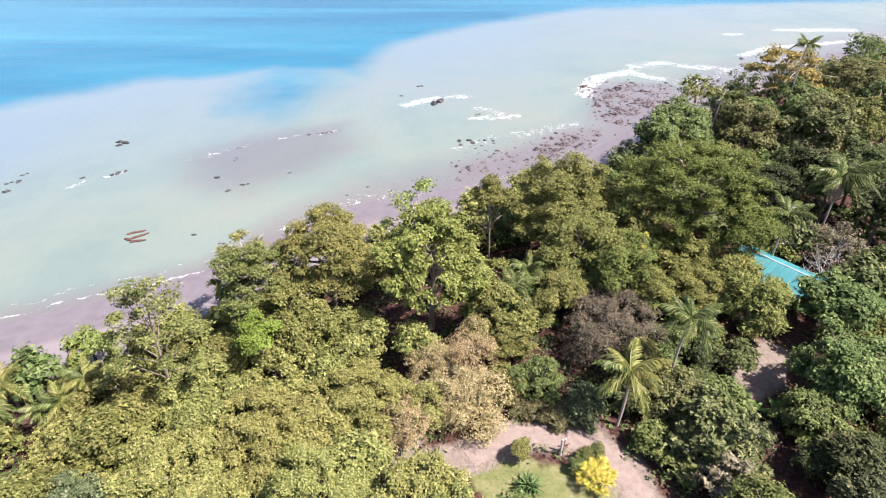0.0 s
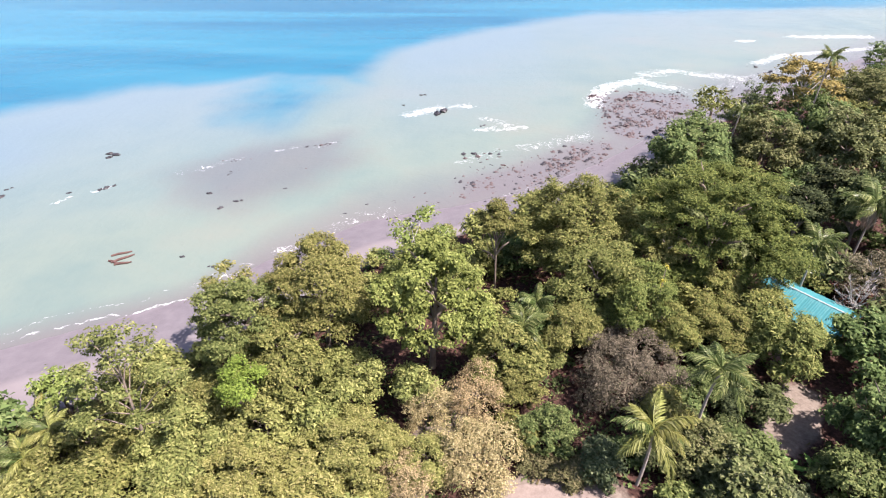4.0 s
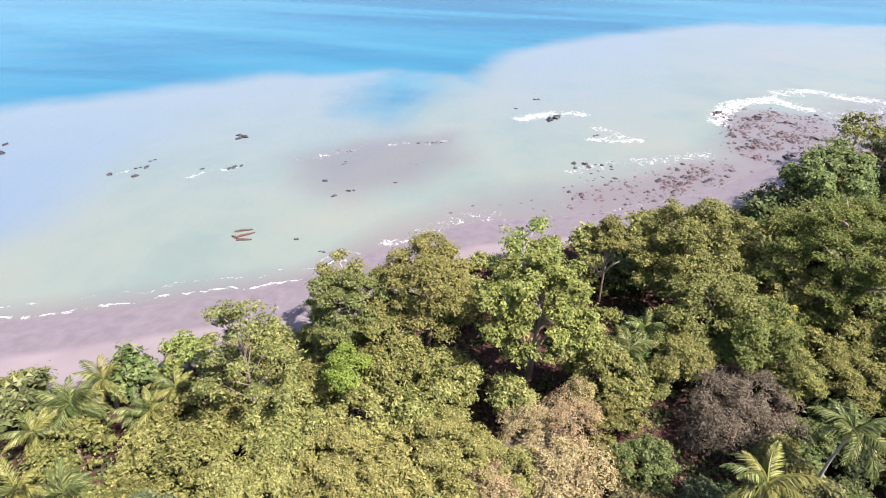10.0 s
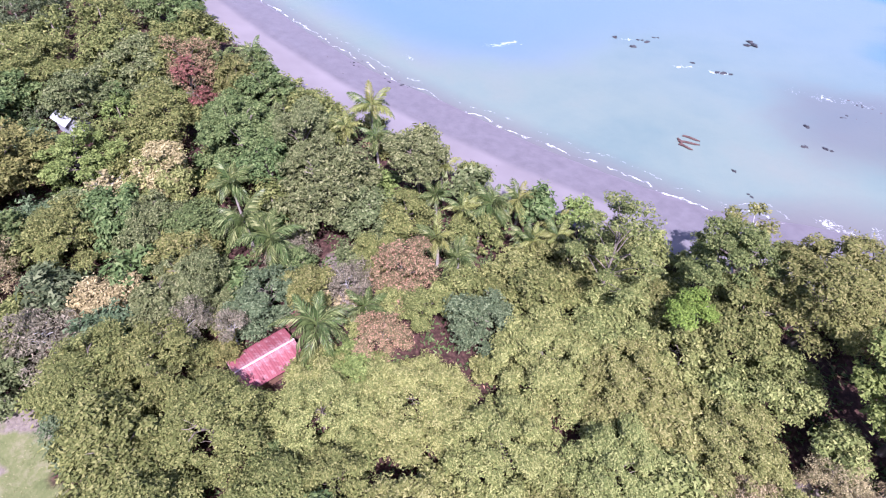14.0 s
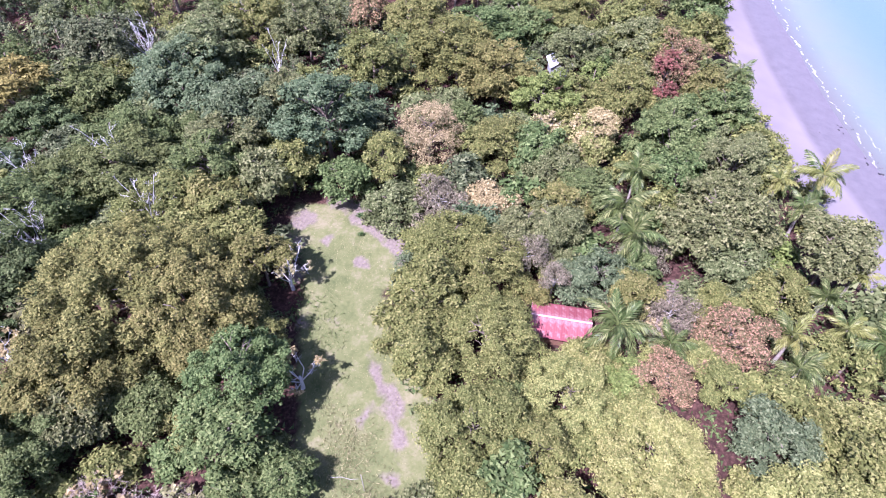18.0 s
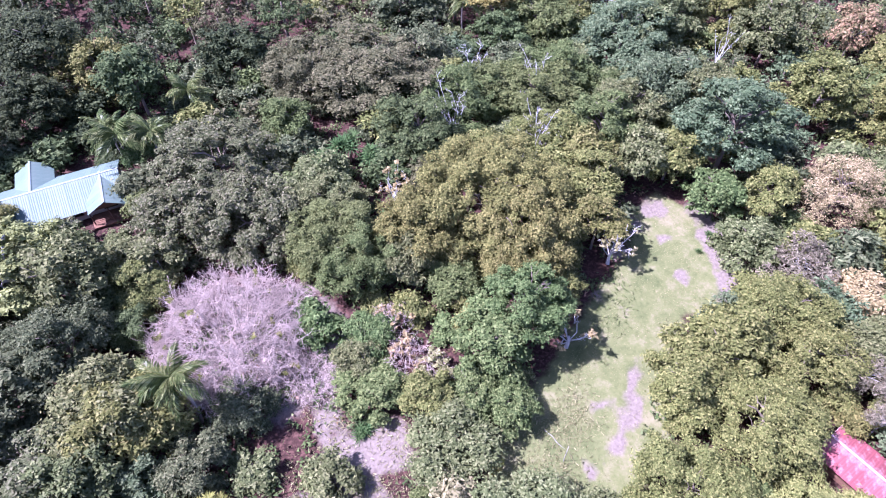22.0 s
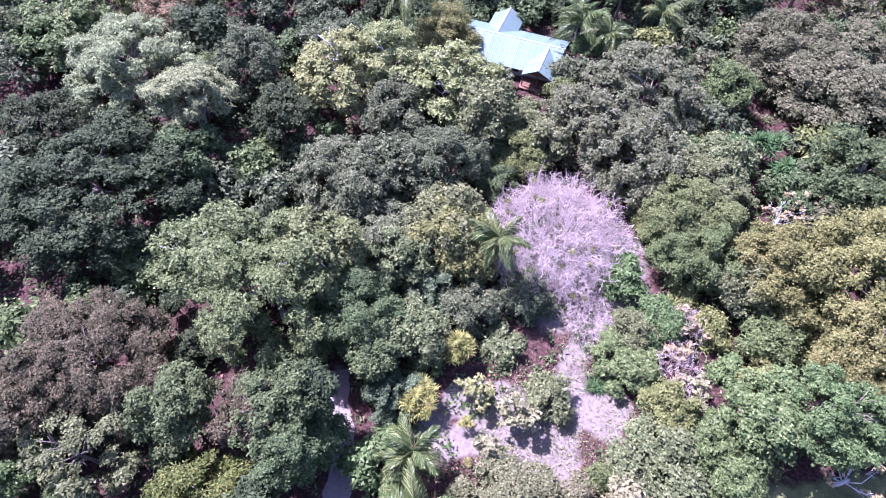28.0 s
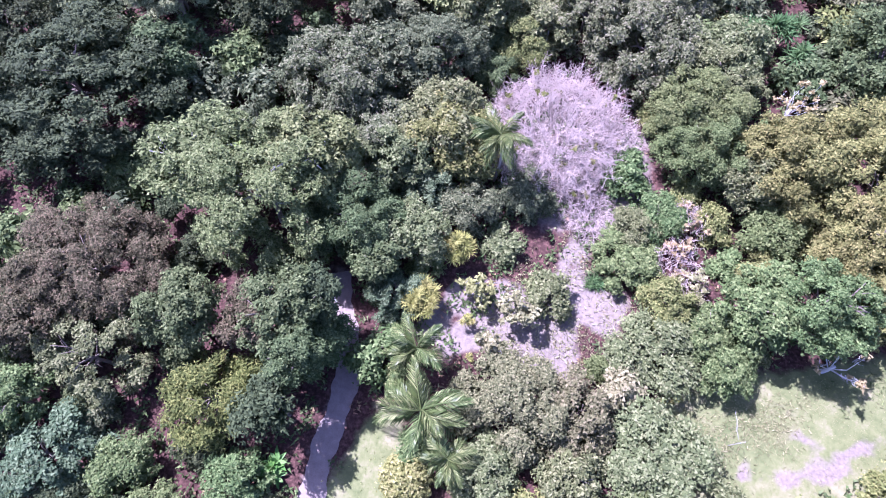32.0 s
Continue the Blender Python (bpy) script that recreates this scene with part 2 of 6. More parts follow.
def ground_z(x, y):
    d, w = offshore(x, y), from_wood(x, y)
    beach = np.clip(w / np.maximum(w - d, 1.0), 0, 1)        # 0 at the wood, 1 at the water
    z = 2.5 - 2.5 * beach ** 0.8
    z = np.where(d > 0, -0.05 * np.minimum(d, 60), z)
    inland = np.clip(-w / 40, 0, 1)
    return z + inland * 0.25 * np.sin(x * 0.11 + 1.3) * np.sin(y * 0.09)


def gz(x, y):
    return float(ground_z(np.array([float(x)]), np.array([float(y)]))[0])


def signed(px, py, poly):
    """Signed distance to a closed outline, negative inside."""
    px, py = np.asarray(px, float), np.asarray(py, float)
    d = np.full(px.shape, 1e9)
    inside = np.zeros(px.shape, bool)
    for (ax, ay), (bx, by) in zip(poly, poly[1:] + poly[:1]):
        ex, ey = bx - ax, by - ay
        t = np.clip(((px - ax) * ex + (py - ay) * ey) / (ex * ex + ey * ey + 1e-9), 0, 1)
        d = np.minimum(d, np.hypot(px - ax - t * ex, py - ay - t * ey))
        cross = ((ay > py) != (by > py)) & (px < ex * (py - ay) / (ey if ey else 1e-9) + ax)
        inside ^= cross
    return np.where(inside, -d, d)


def near_line(px, py, line):
    d = np.full(np.shape(px), 1e9)
    for (ax, ay), (bx, by) in zip(line, line[1:]):
        ex, ey = bx - ax, by - ay
        t = np.clip(((px - ax) * ex + (py - ay) * ey) / (ex * ex + ey * ey + 1e-9), 0, 1)
        d = np.minimum(d, np.hypot(px - ax - t * ex, py - ay - t * ey))
    return d


LAWN = [(-55, -43), (-59, -34), (-56, -23), (-48, -19), (-43, -20), (-31, -12), (-27, -8), (-17, -4), (-8, 1), (-5, -7), (-10, -15), (-22, -21), (-31, -27), (-42, -33), (-48, -40)]
YARD = [(13, -29), (9, -27), (10, -22), (4, -13), (3, -8), (9, -6), (15, -10), (13, -17), (5, -16), (-1, -15), (0, -22), (5, -21)]
VERGE = [(24, 4), (20, 4), (15, 14), (14, 34), (5, 36), (2, 41), (7, 43), (12, 41), (19, 40), (24, 30), (25, 17), (24, 9)]
DRIVE = [(36, -9), (34, -6), (31, -2), (28.5, 2), (27.5, 7), (27, 12), (25.5, 17), (24, 24), (23, 32), (21, 40), (18, 44), (13, 45.5), (8, 45), (3, 42)]
GLADE = [(47, 63), (44, 60), (38, 53), (41, 50), (47, 54), (50, 60)]
HUT_YARD = [(-55, 16), (-60, 12), (-62, 20), (-58, 26), (-50, 22)]
BARE_EDGE = [(-58, -37), (-59, -32), (-55, -22), (-50, -20)]
WORN_TRACK = [(-33, -17.5), (-30.6, -15.2), (-28.2, -12.2), (-26.6, -10.3), (-24.2, -8.5), (-21.5, -7.3), (-18.5, -6.6)]
# bare patches worn into the grass: middle and radius
BARE_PATCHES = [(-30.4, -15.0, 1.3), (-27.9, -11.8, 1.7), (-26.0, -9.8, 1.6), (-22.8, -7.8, 1.2), (-18.6, -6.6, 1.1), (-33.1, -27.4, 1.2), (-45.8, -38.2, 2.6), (-41.0, -34.0, 1.8), (-52.1, -39.5, 2.4), (-56.3, -31.0, 2.4), (-55.2, -26.9, 2.2), (-53.0, -23.0, 2.0), (-47.0, -26.0, 1.6), (-49.5, -33.5, 1.3), (-36.0, -24.0, 1.0), (-24.0, -13.0, 1.2),
                (12.5, -9.5, 2.8), (10.0, -6.0, 2.0), (16.0, -9.0, 2.4), (18.5, -6.0, 1.8), (8.5, -19.0, 2.6), (19.0, -13.0, 3.0), (21.5, -8.0, 2.4), (15.0, -14.5, 3.0), (8.0, -25.0, 2.0)]
PINK_GROUND = [(16, -50), (4, -48), (-1, -30), (14, -26), (24, -34), (22, -45)]


def clear_of_trees(x, y, r):
    for poly in (LAWN, YARD, VERGE, GLADE):
        if signed(np.array([x]), np.array([y]), poly)[0] < r * 0.55:
            return False
    return near_line(np.array([x]), np.array([y]), DRIVE)[0] > r * 0.7 + 0.8


def graded(lo, hi, step, far, grow=1.25):
    """Grid lines: even between lo and hi, then wider and wider out to far."""
    inner = list(np.arange(lo, hi + step / 2, step))
    out, s, a, b = [], step, lo, hi
    left, right = [], []
    while b < far or a > -far:
        s *= grow
        a, b = a - s, b + s
        left.append(a), right.append(b)
    return np.array(left[::-1] + inner + right)


def sheet(name, xs, ys, zfun, attributes, material):
    X, Y = np.meshgrid(xs, ys)
    x, y = X.ravel(), Y.ravel()
    v = np.stack([x, y, zfun(x, y)], 1)
    nx, ny = len(xs), len(ys)
    i = (np.arange(ny - 1)[:, None] * nx + np.arange(nx - 1)[None]).ravel()
    me = mesh_of(name, v, np.stack([i, i + 1, i + nx + 1, i + nx], 1), material, True)
    for key, fun in attributes.items():
        me.attributes.new(key, "FLOAT", "POINT").data.foreach_set("value", fun(x, y).astype(np.float32))
    return tagged(new(name, me), kind="structure")


def attribute(nt, name):
    a = nt.nodes.new("ShaderNodeAttribute")
    a.attribute_name = name
    return a.outputs["Fac"]


def edge(d, width):
    """1 inside an outline, 0 outside, over a soft edge."""
    return np.clip(0.5 - d / width, 0, 1)


def ground_material():
    m, nt, b = mat_new("ground", 0.95, 0.15)
    fine, mid, broad = noise_at(nt, 2.2, 6.0, 0.65), noise_at(nt, 0.5, 5.0, 0.6), noise_at(nt, 0.09, 3.0)
    litter = ramp(nt, fine, [(0.3, (.018, .010, .008)), (0.5, (.050, .026, .020)), (0.72, (.125, .066, .050))])
    grass = ramp(nt, math_node(nt, "ADD", math_node(nt, "ADD", math_node(nt, "MULTIPLY", mid, 0.4), math_node(nt, "MULTIPLY", fine, 0.25)), math_node(nt, "MULTIPLY", noise_at(nt, 0.16, 4.0, 0.6), 0.35)), [(0.34, (.066, .086, .028)), (0.5, (.130, .140, .054)), (0.66, (.225, .198, .118))])
    soil = ramp(nt, fine, [(0.25, (.110, .084, .068)), (0.55, (.178, .148, .118)), (0.8, (.245, .210, .172))])
    sand = ramp(nt, broad, [(0.3, (.160, .142, .142)), (0.7, (.198, .176, .176))])
    wet = ramp(nt, mid, [(0.3, (.116, .104, .110)), (0.7, (.150, .135, .141))])

    def mask(name, spread=0.9):
        a = math_node(nt, "ADD", attribute(nt, name), math_node(nt, "MULTIPLY", math_node(nt, "SUBTRACT", mid, 0.5), spread))
        a = math_node(nt, "MULTIPLY", math_node(nt, "SUBTRACT", a, 0.35), 3.3)
        n = node(nt, "ShaderNodeClamp")
        nt.links.new(a, n.inputs[0])
        return n.outputs[0]
    col = mix(nt, mask("grass"), litter, grass)
    col = mix(nt, mask("soil"), col, soil)
    col = mix(nt, mask("sand", 0.2), col, sand)
    col = mix(nt, mask("wet", 0.12), col, wet)
    nt.links.new(col, b.inputs["Base Color"])
    bump(nt, b, fine, 0.6, 0.06)
    gloss = mix(nt, attribute(nt, "wet"), (.95, .95, .95), (.42, .42, .42))
    nt.links.new(gloss, b.inputs["Roughness"])
    return m


def soil_at(x, y):
    s = np.maximum.reduce([edge(signed(x, y, YARD), 3.0), edge(near_line(x, y, BARE_EDGE) - 1.4, 3.0), .62 * edge(near_line(x, y, WORN_TRACK) - 0.5, 2.2), np.maximum.reduce([.92 * edge(np.hypot(x - a, y - b) - r, 1.6) for a, b, r in BARE_PATCHES]),
                           edge(signed(x, y, GLADE), 2.5), 0.8 * edge(signed(x, y, HUT_YARD), 3.0), edge(near_line(x, y, [(12, 46), (3, 42), (-6, 40), (-4, 48), (2, 60)]) - 2.4, 2.5),
                           0.75 * edge(signed(x, y, PINK_GROUND), 4.0), edge(near_line(x, y, DRIVE[8:]) - 2.6, 3.0), .5 * edge(near_line(x, y, DRIVE[:9]) - 1.8, 2.0)])
    return s


GX, GY = graded(-200, 120, 1.7, 4200), graded(-120, 200, 1.7, 4200)
ground = sheet("ground", GX, GY, ground_z, {
    "grass": lambda x, y: np.maximum.reduce([edge(signed(x, y, LAWN), 3.0), edge(signed(x, y, VERGE), 2.5), edge(near_line(x, y, [(-48, -17.5), (-31, -10.5), (-27, -6.5), (-17, -2.5), (-8, 2)]) - 2.0, 2.5)]),
    "soil": soil_at,
    "sand": lambda x, y: edge(-from_wood(x, y) - 1.0, 3.0),
    "wet": lambda x, y: edge(-offshore(x, y) - 10.0, 6.0),
}, ground_material())
tagged(ground, "forest floor of red leaf litter, dry grass and pale sand", "ground")

# ---- the sea ----
CLEAR_WATER = [(-1500, 30), (-420, 55), (-230, 85), (-207, 103), (-181, 135), (-162, 155), (-137, 170), (-124, 184), (-106, 197), (-89, 200), (-75, 206), (-62, 211), (-48, 209), (-30, 204), (-28, 224), (-22, 244), (-4, 268), (20, 286), (45, 303), (72, 322), (251, 344), (1500, 1700), (0, 4000), (-4000, 4000), (-4000, 30)]
TONGUE = [(-76, 222), (-70, 185), (-68, 163), (-58, 157), (-44, 154), (-37, 176), (-30, 205), (-28, 224)]
SHOAL = [(-69, 131), (-61, 142), (-49, 150), (-29, 155), (-23, 138), (-31, 123), (-44, 117), (-52, 115), (-60, 120)]
FOAM = [
    (4.5, 0.9, [(46, 181), (49, 190), (55, 200), (68, 207)]),
    (5, 0.78, [(55, 200), (68, 206), (77, 198)]),
    (6.5, 0.72, [(72, 214), (84, 218), (93, 213), (103, 210)]),
    (6, 0.55, [(81, 193), (106, 207), (138, 229)]),
    (2.2, 0.95, [(124, 262), (140, 268), (155, 271), (190, 272)]),
    (3.5, 0.85, [(118, 228), (134, 240), (160, 247), (194, 258)]),
    (2.0, 0.62, [(-66, 131), (-60, 134), (-57, 137), (-52, 140)]),
    (1.3, 0.7, [(-45, 144), (-39, 148)]),
    (1.3, 0.75, [(-35, 147), (-30, 151)]),
    (4.0, 0.85, [(-11, 172), (-8, 175), (-3, 178)]),
    (3.2, 0.85, [(2, 179), (7, 180)]),
    (2.6, 0.8, [(9, 160), (15, 160), (22, 162)]),
    (4, 0.6, [(11, 169), (16, 165), (20, 161)]),
    (4.5, 0.6, [(21, 148), (29, 151), (39, 156)]),
    (3.4, 0.58, [(3, 138), (9, 142), (14, 146)]),
    (2.2, 0.75, [(-32, 98), (-25, 100)]),
    (4.5, 0.55, [(-25, 104), (-20, 110), (-12, 112)]),
    (1.0, 0.75, [(3, 114), (12, 119), (20, 125)]),
    (1.5, 0.95, [(-154, 114), (-145, 118)]),
    (1.3, 0.95, [(-117, 81), (-115, 90)]),
    (1.0, 0.85, [(-104, 113), (-103, 117)]),
    (1.0, 0.85, [(-86, 116), (-84, 120)]),
    (1.0, 0.9, [(-81, 121), (-77, 125)]),
    (1.2, 0.7, [(-124, 60), (-120, 61)]),
]


REEF = [(47, 188), (62, 196), (77, 192), (78, 180), (66, 164), (50, 150), (44, 160), (46, 172)]
STONY = [(2, 128), (20, 138), (34, 150), (46, 152), (40, 137), (18, 122), (4, 117)]


def water_material():
    m, nt, b = mat_new("sea_water", 0.25, 0.17)
    warp = noise_at(nt, 0.035, 5.0, 0.6)
    streak = noise_at(nt, 0.012, 4.0, 0.6, distort=1.5)

    def soft(name, spread):
        drift = math_node(nt, "ADD", math_node(nt, "MULTIPLY", warp, 0.45), math_node(nt, "MULTIPLY", streak, 0.55))
        a = math_node(nt, "ADD", attribute(nt, name), math_node(nt, "MULTIPLY", math_node(nt, "SUBTRACT", drift, 0.5), spread))
        n = nt.nodes.new("ShaderNodeMapRange")
        n.interpolation_type = "SMOOTHSTEP"
        n.inputs["From Min"].default_value, n.inputs["From Max"].default_value = 0.15, 0.85
        nt.links.new(a, n.inputs["Value"])
        return n.outputs["Result"]
    murky = ramp(nt, math_node(nt, "ADD", math_node(nt, "MULTIPLY", warp, .5), math_node(nt, "MULTIPLY", streak, .5)), [(0.36, (.112, .158, .142)), (0.5, (.140, .178, .150)), (0.64, (.162, .180, .148))])
    # bluer water in the west, with some sky reflection put into its colour
    murky = mix(nt, math_node(nt, "MULTIPLY", soft("blue", 1.2), 0.75), murky, (.088, .152, .215))
    far = mix(nt, attribute(nt, "near"), (.128, .176, .190), murky)
    tc = nt.nodes.new("ShaderNodeTexCoord")
    drawn = nt.nodes.new("ShaderNodeMapping")                 # long slicks lying along the coast
    drawn.inputs["Scale"].default_value, drawn.inputs["Rotation"].default_value = (.14, 1.0, 1.0), (0, 0, radians(-14))
    nt.links.new(tc.outputs["Object"], drawn.inputs["Vector"])
    slick = node(nt, "ShaderNodeTexNoise", Scale=.022, Detail=4.0, Roughness=.55, Distortion=.6)
    nt.links.new(drawn.outputs[0], slick.inputs["Vector"])
    slick = slick.outputs["Fac"]
    deep = ramp(nt, slick, [(0.34, (.007, .088, .150)), (0.46, (.013, .118, .180)), (0.6, (.022, .142, .200)), (0.72, (.032, .162, .210))])
    col = mix(nt, soft("clear", 1.0), far, deep)
    col = mix(nt, math_node(nt, "MULTIPLY", soft("shoal", 1.5), 0.6), col, (.095, .092, .102))
    col = mix(nt, math_node(nt, "MULTIPLY", attribute(nt, "shallow"), 0.75), col, (.120, .102, .106))
    col = mix(nt, math_node(nt, "MULTIPLY", soft("flat", 1.6), 0.7), col, (.120, .108, .110))
    broken = math_node(nt, "MINIMUM", math_node(nt, "MULTIPLY", noise_at(nt, 0.3, 4.0, 0.65, distort=1.0), 2.0), 1.15)
    lace = noise_at(nt, .75, 8.0, 0.78, distort=1.6)
    foam = math_node(nt, "MULTIPLY", math_node(nt, "SUBTRACT", math_node(nt, "ADD", math_node(nt, "MULTIPLY", math_node(nt, "MULTIPLY", attribute(nt, "foam"), broken), 0.36), lace), 0.74), 4.0)
    # the last thin wave on the sand, and a fainter one behind it
    for reach, thick, strong in ((1.2, .26, .9), (4.2, .22, .6), (-2.0, .3, .5)):
        away = math_node(nt, "SUBTRACT", math_node(nt, "ADD", attribute(nt, "shore"), math_node(nt, "MULTIPLY", math_node(nt, "SUBTRACT", noise_at(nt, 0.12, 5.0, 0.6), 0.5), 7.0)), reach)
        line = math_node(nt, "SUBTRACT", 1.0, math_node(nt, "DIVIDE", math_node(nt, "ABSOLUTE", away), thick))
        line = math_node(nt, "MULTIPLY", math_node(nt, "MAXIMUM", line, 0.0), math_node(nt, "MULTIPLY", math_node(nt, "MAXIMUM", math_node(nt, "SUBTRACT", math_node(nt, "ADD", broken, lace), 1.42 if strong > .8 else 1.55), 0.0), 3.0 * strong))
        foam = math_node(nt, "MAXIMUM", foam, line)
    c = node(nt, "ShaderNodeClamp")
    nt.links.new(foam, c.inputs[0])
    col = mix(nt, c.outputs[0], col, (.86, .87, .88))
    nt.links.new(col, b.inputs["Base Color"])
    nt.links.new(mix(nt, c.outputs[0], (.22, .22, .22), (.8, .8, .8)), b.inputs["Roughness"])
    ripple = math_node(nt, "ADD", noise_at(nt, 0.6, 6.0, 0.6, distort=0.4), math_node(nt, "MULTIPLY", noise_at(nt, 0.08, 3.0), 2.0))
    bump(nt, b, ripple, 0.35, 0.25)
    return m


def foam_at(x, y):
    a = np.zeros(x.shape)
    for width, strength, line in FOAM:
        a = np.maximum(a, strength * np.exp(-(near_line(x, y, line) / width) ** 2))
    return a


def water_z(x, y):
    return 0.05 * np.sin(x * 0.05 + y * 0.16) + 0.03 * np.sin(y * 0.33 - x * 0.12)


WX, WY = graded(-230, 205, 1.9, 4200), graded(25, 245, 1.9, 4200)
water = sheet("water", WX, WY[WY > -60], water_z, {
    "clear": lambda x, y: np.maximum(edge(signed(x, y, CLEAR_WATER), 26.0), .62 * edge(signed(x, y, TONGUE), 34.0)),
    "shoal": lambda x, y: edge(signed(x, y, SHOAL), 26.0),
    "blue": lambda x, y: np.clip((-x - 84) / 50, 0, 1) * np.clip((offshore(x, y) - 3) / 28, 0, 1),
    "near": lambda x, y: np.clip(1.3 - offshore(x, y) / 90, 0, 1),
    "shallow": lambda x, y: np.clip(1.0 - offshore(x, y) / (7 + 17 * np.clip((x + 45) / 40, 0, 1)), 0, 1),
    "shore": lambda x, y: offshore(x, y) + 20 * np.clip((x + 40) / 25, 0, 1),
    "flat": lambda x, y: np.maximum(edge(signed(x, y, REEF), 10.0), edge(signed(x, y, STONY), 10.0)),
    "foam": foam_at,
}, water_material())
tagged(water, "sea, silty pale green inshore and turquoise blue further out", "sea")


# ---- trees ----
SIZES = {"S": 2.2, "M": 4.5, "L": 8.0, "X": 12.5}
TRUNKS, CROWNS = {}, {}
#            leaf length, width, density, clumps for a middling crown, flatness of the crown, flatness of a clump, openness between clumps
HABIT = {"fern": (.24, .09, 1.35, 44, .75, .36, .86), "feather": (.34, .10, 1.2, 22, .6, .45, .9), "bamboo": (.34, .10, 1.2, 26, .9, .8, .95), "airy": (.28, .17, .55, 16, 1.0, .5, .62), "greydry": (.28, .07, .6, 30, .8, .8, .9), "thicket": (.26, .09, .8, 34, .8, .8, 1.0),
         "gold": (.24, .14, 1.1, 60, .8, .8, .98), "yellow": (.25, .13, 1.1, 56, .8, .85, .98), "olive": (.25, .14, 1.05, 30, .8, .6, 1.0), "blossom": (.30, .16, 1.0, 38, .95, .75, .95), "moss": (.22, .14, 1.15, 56, .75, .85, 1.1), "dry": (.20, .07, .8, 44, .8, .8, 1.1),
         "darkgrey": (.26, .15, 1.05, 46, .75, .6, .95), "russet": (.30, .13, 1.0, 30, .9, .75, .9), "light": (.30, .17, 1.0, 26, .9, .6, .9), "rust": (.21, .11, 1.0, 44, .85, .8, 1.0), "red": (.28, .16, .8, 22, .8, .7, 1.0), "lime": (.17, .10, 1.2, 34, 1.0, .8, 1.2),
         "shore": (.26, .16, 1.0, 26, .8, .55, .92), "amber": (.26, .15, .8, 22, .7, .5, .85), "lime2": (.27, .18, 1.0, 26, .9, .6, .92), "green": (.27, .17, 1.0, 28, .85, .6, .95), "moss2": (.27, .16, 1.0, 28, .85, .6, .92), "teal": (.28, .16, 1.0, 30, .95, .6, .95)}
PLAIN_HABIT = (.27, .16, 1.0, 32, .85, .7, 1.0)


def crown_mesh(species, size, variant, thin=1.0, raw=False):
    key = (species, size, variant, thin, raw)
    if key in CROWNS:
        return CROWNS[key]
    rng = np.random.default_rng(sum(map(ord, species)) * 31 + variant * 7 + ord(size))
    r = SIZES[size]
    ll, lw, dense, clumps, flat, pad, full = HABIT.get(species, PLAIN_HABIT)
    n_lobes = max(9, int(clumps * {"S": .55, "M": 1.2, "L": 2.4, "X": 4.6}[size]))
    # clumps sit in tiers on a dome, some of them hanging lower, none in the middle of the underside
    k = np.arange(n_lobes) + 0.5
    cz = 1 - 1.55 * k / n_lobes
    ang = k * 2.39996 + rng.normal(0, .4, n_lobes)
    ring = np.sqrt(np.clip(1 - cz ** 2, 0, 1))
    reach = np.where(rng.uniform(size=n_lobes) < .22, rng.uniform(.4, .62, n_lobes), rng.uniform(.66, .93, n_lobes))
    C = np.stack([np.cos(ang) * ring * reach, np.sin(ang) * ring * reach, cz * reach * flat], 1) * r
    C[:, 2] += rng.normal(0, .035, n_lobes) * r
    lobe = r * np.exp(rng.normal(0, .32, n_lobes)) * 1.36 * full / math.sqrt(n_lobes)
    squash = np.array([1, 1, pad])
    most = int({"S": 2100, "M": 6600, "L": 17500, "X": 37000}[size] * dense * thin * min(1.5, .052 / (ll * lw)))
    # leafy twig ends on the upper side of the clumps, none where two clumps run into each other
    per = 7
    m = most // per * (9 if size == "S" else 6)
    who = rng.choice(n_lobes, m, p=lobe ** 2 / (lobe ** 2).sum())
    D = unit(rng.normal(size=(m, 3)) + unit(C[who]) * 0.45 + np.array([0, 0, .55]))
    ripple = 1 + .13 * np.sin(D[:, 0] * 7 + who) * np.sin(D[:, 1] * 6 + who * 2) + .1 * np.sin(D[:, 2] * 9 + who * 3)
    S = C[who] + D * (lobe[who] * ripple * (1.04 - .32 * rng.uniform(0, 1, m) ** 2 + .4 * rng.uniform(0, 1, m) ** 9))[:, None] * squash
    ok = np.ones(m, bool)
    Q, Cq = (S / squash).astype(np.float32), (C / squash).astype(np.float32)
    for j in range(n_lobes):
        e = Q - Cq[j]
        ok &= (who == j) | (np.einsum("ij,ij->i", e, e) > (lobe[j] * .78) ** 2)
    ok &= ~((D[:, 2] < -.2) & (rng.uniform(size=m) < .75))
    sel = np.repeat(np.flatnonzero(ok)[:most // per], per)
    n = len(sel)
    grow = min(1.7, math.sqrt(max(1.0, most / max(n, 1))) / math.sqrt(thin))
    P = S[sel] + rng.normal(0, 1, (n, 3)) * (.24 * grow, .24 * grow, .12 * grow)
    D, who = D[sel], who[sel]
    N = unit(D / squash) * .62 + np.array([0, 0, .5]) + np.repeat(rng.normal(0, .2, (n // per, 3)), per, 0) + rng.normal(0, .3, (n, 3))
    s = rng.uniform(.6, 1.3, n) * grow
    V, F = leaves(P, N, ll * s, lw * s, rng)
    # the shaded inside of each clump, behind the gaps
    ni = most // 6
    wi = rng.integers(0, n_lobes, ni)
    Pi = C[wi] * (.93, .93, .9) + unit(rng.normal(size=(ni, 3))) * (lobe[wi] * rng.uniform(.1, .6, ni))[:, None] * squash
    V2, F2 = leaves(Pi, rng.normal(0, .6, (ni, 3)) + (0, 0, .5), ll * 1.9 * grow, lw * 2.0 * grow, rng)
    V, F = np.concatenate([V, V2]), np.concatenate([F, F2 + len(V)])
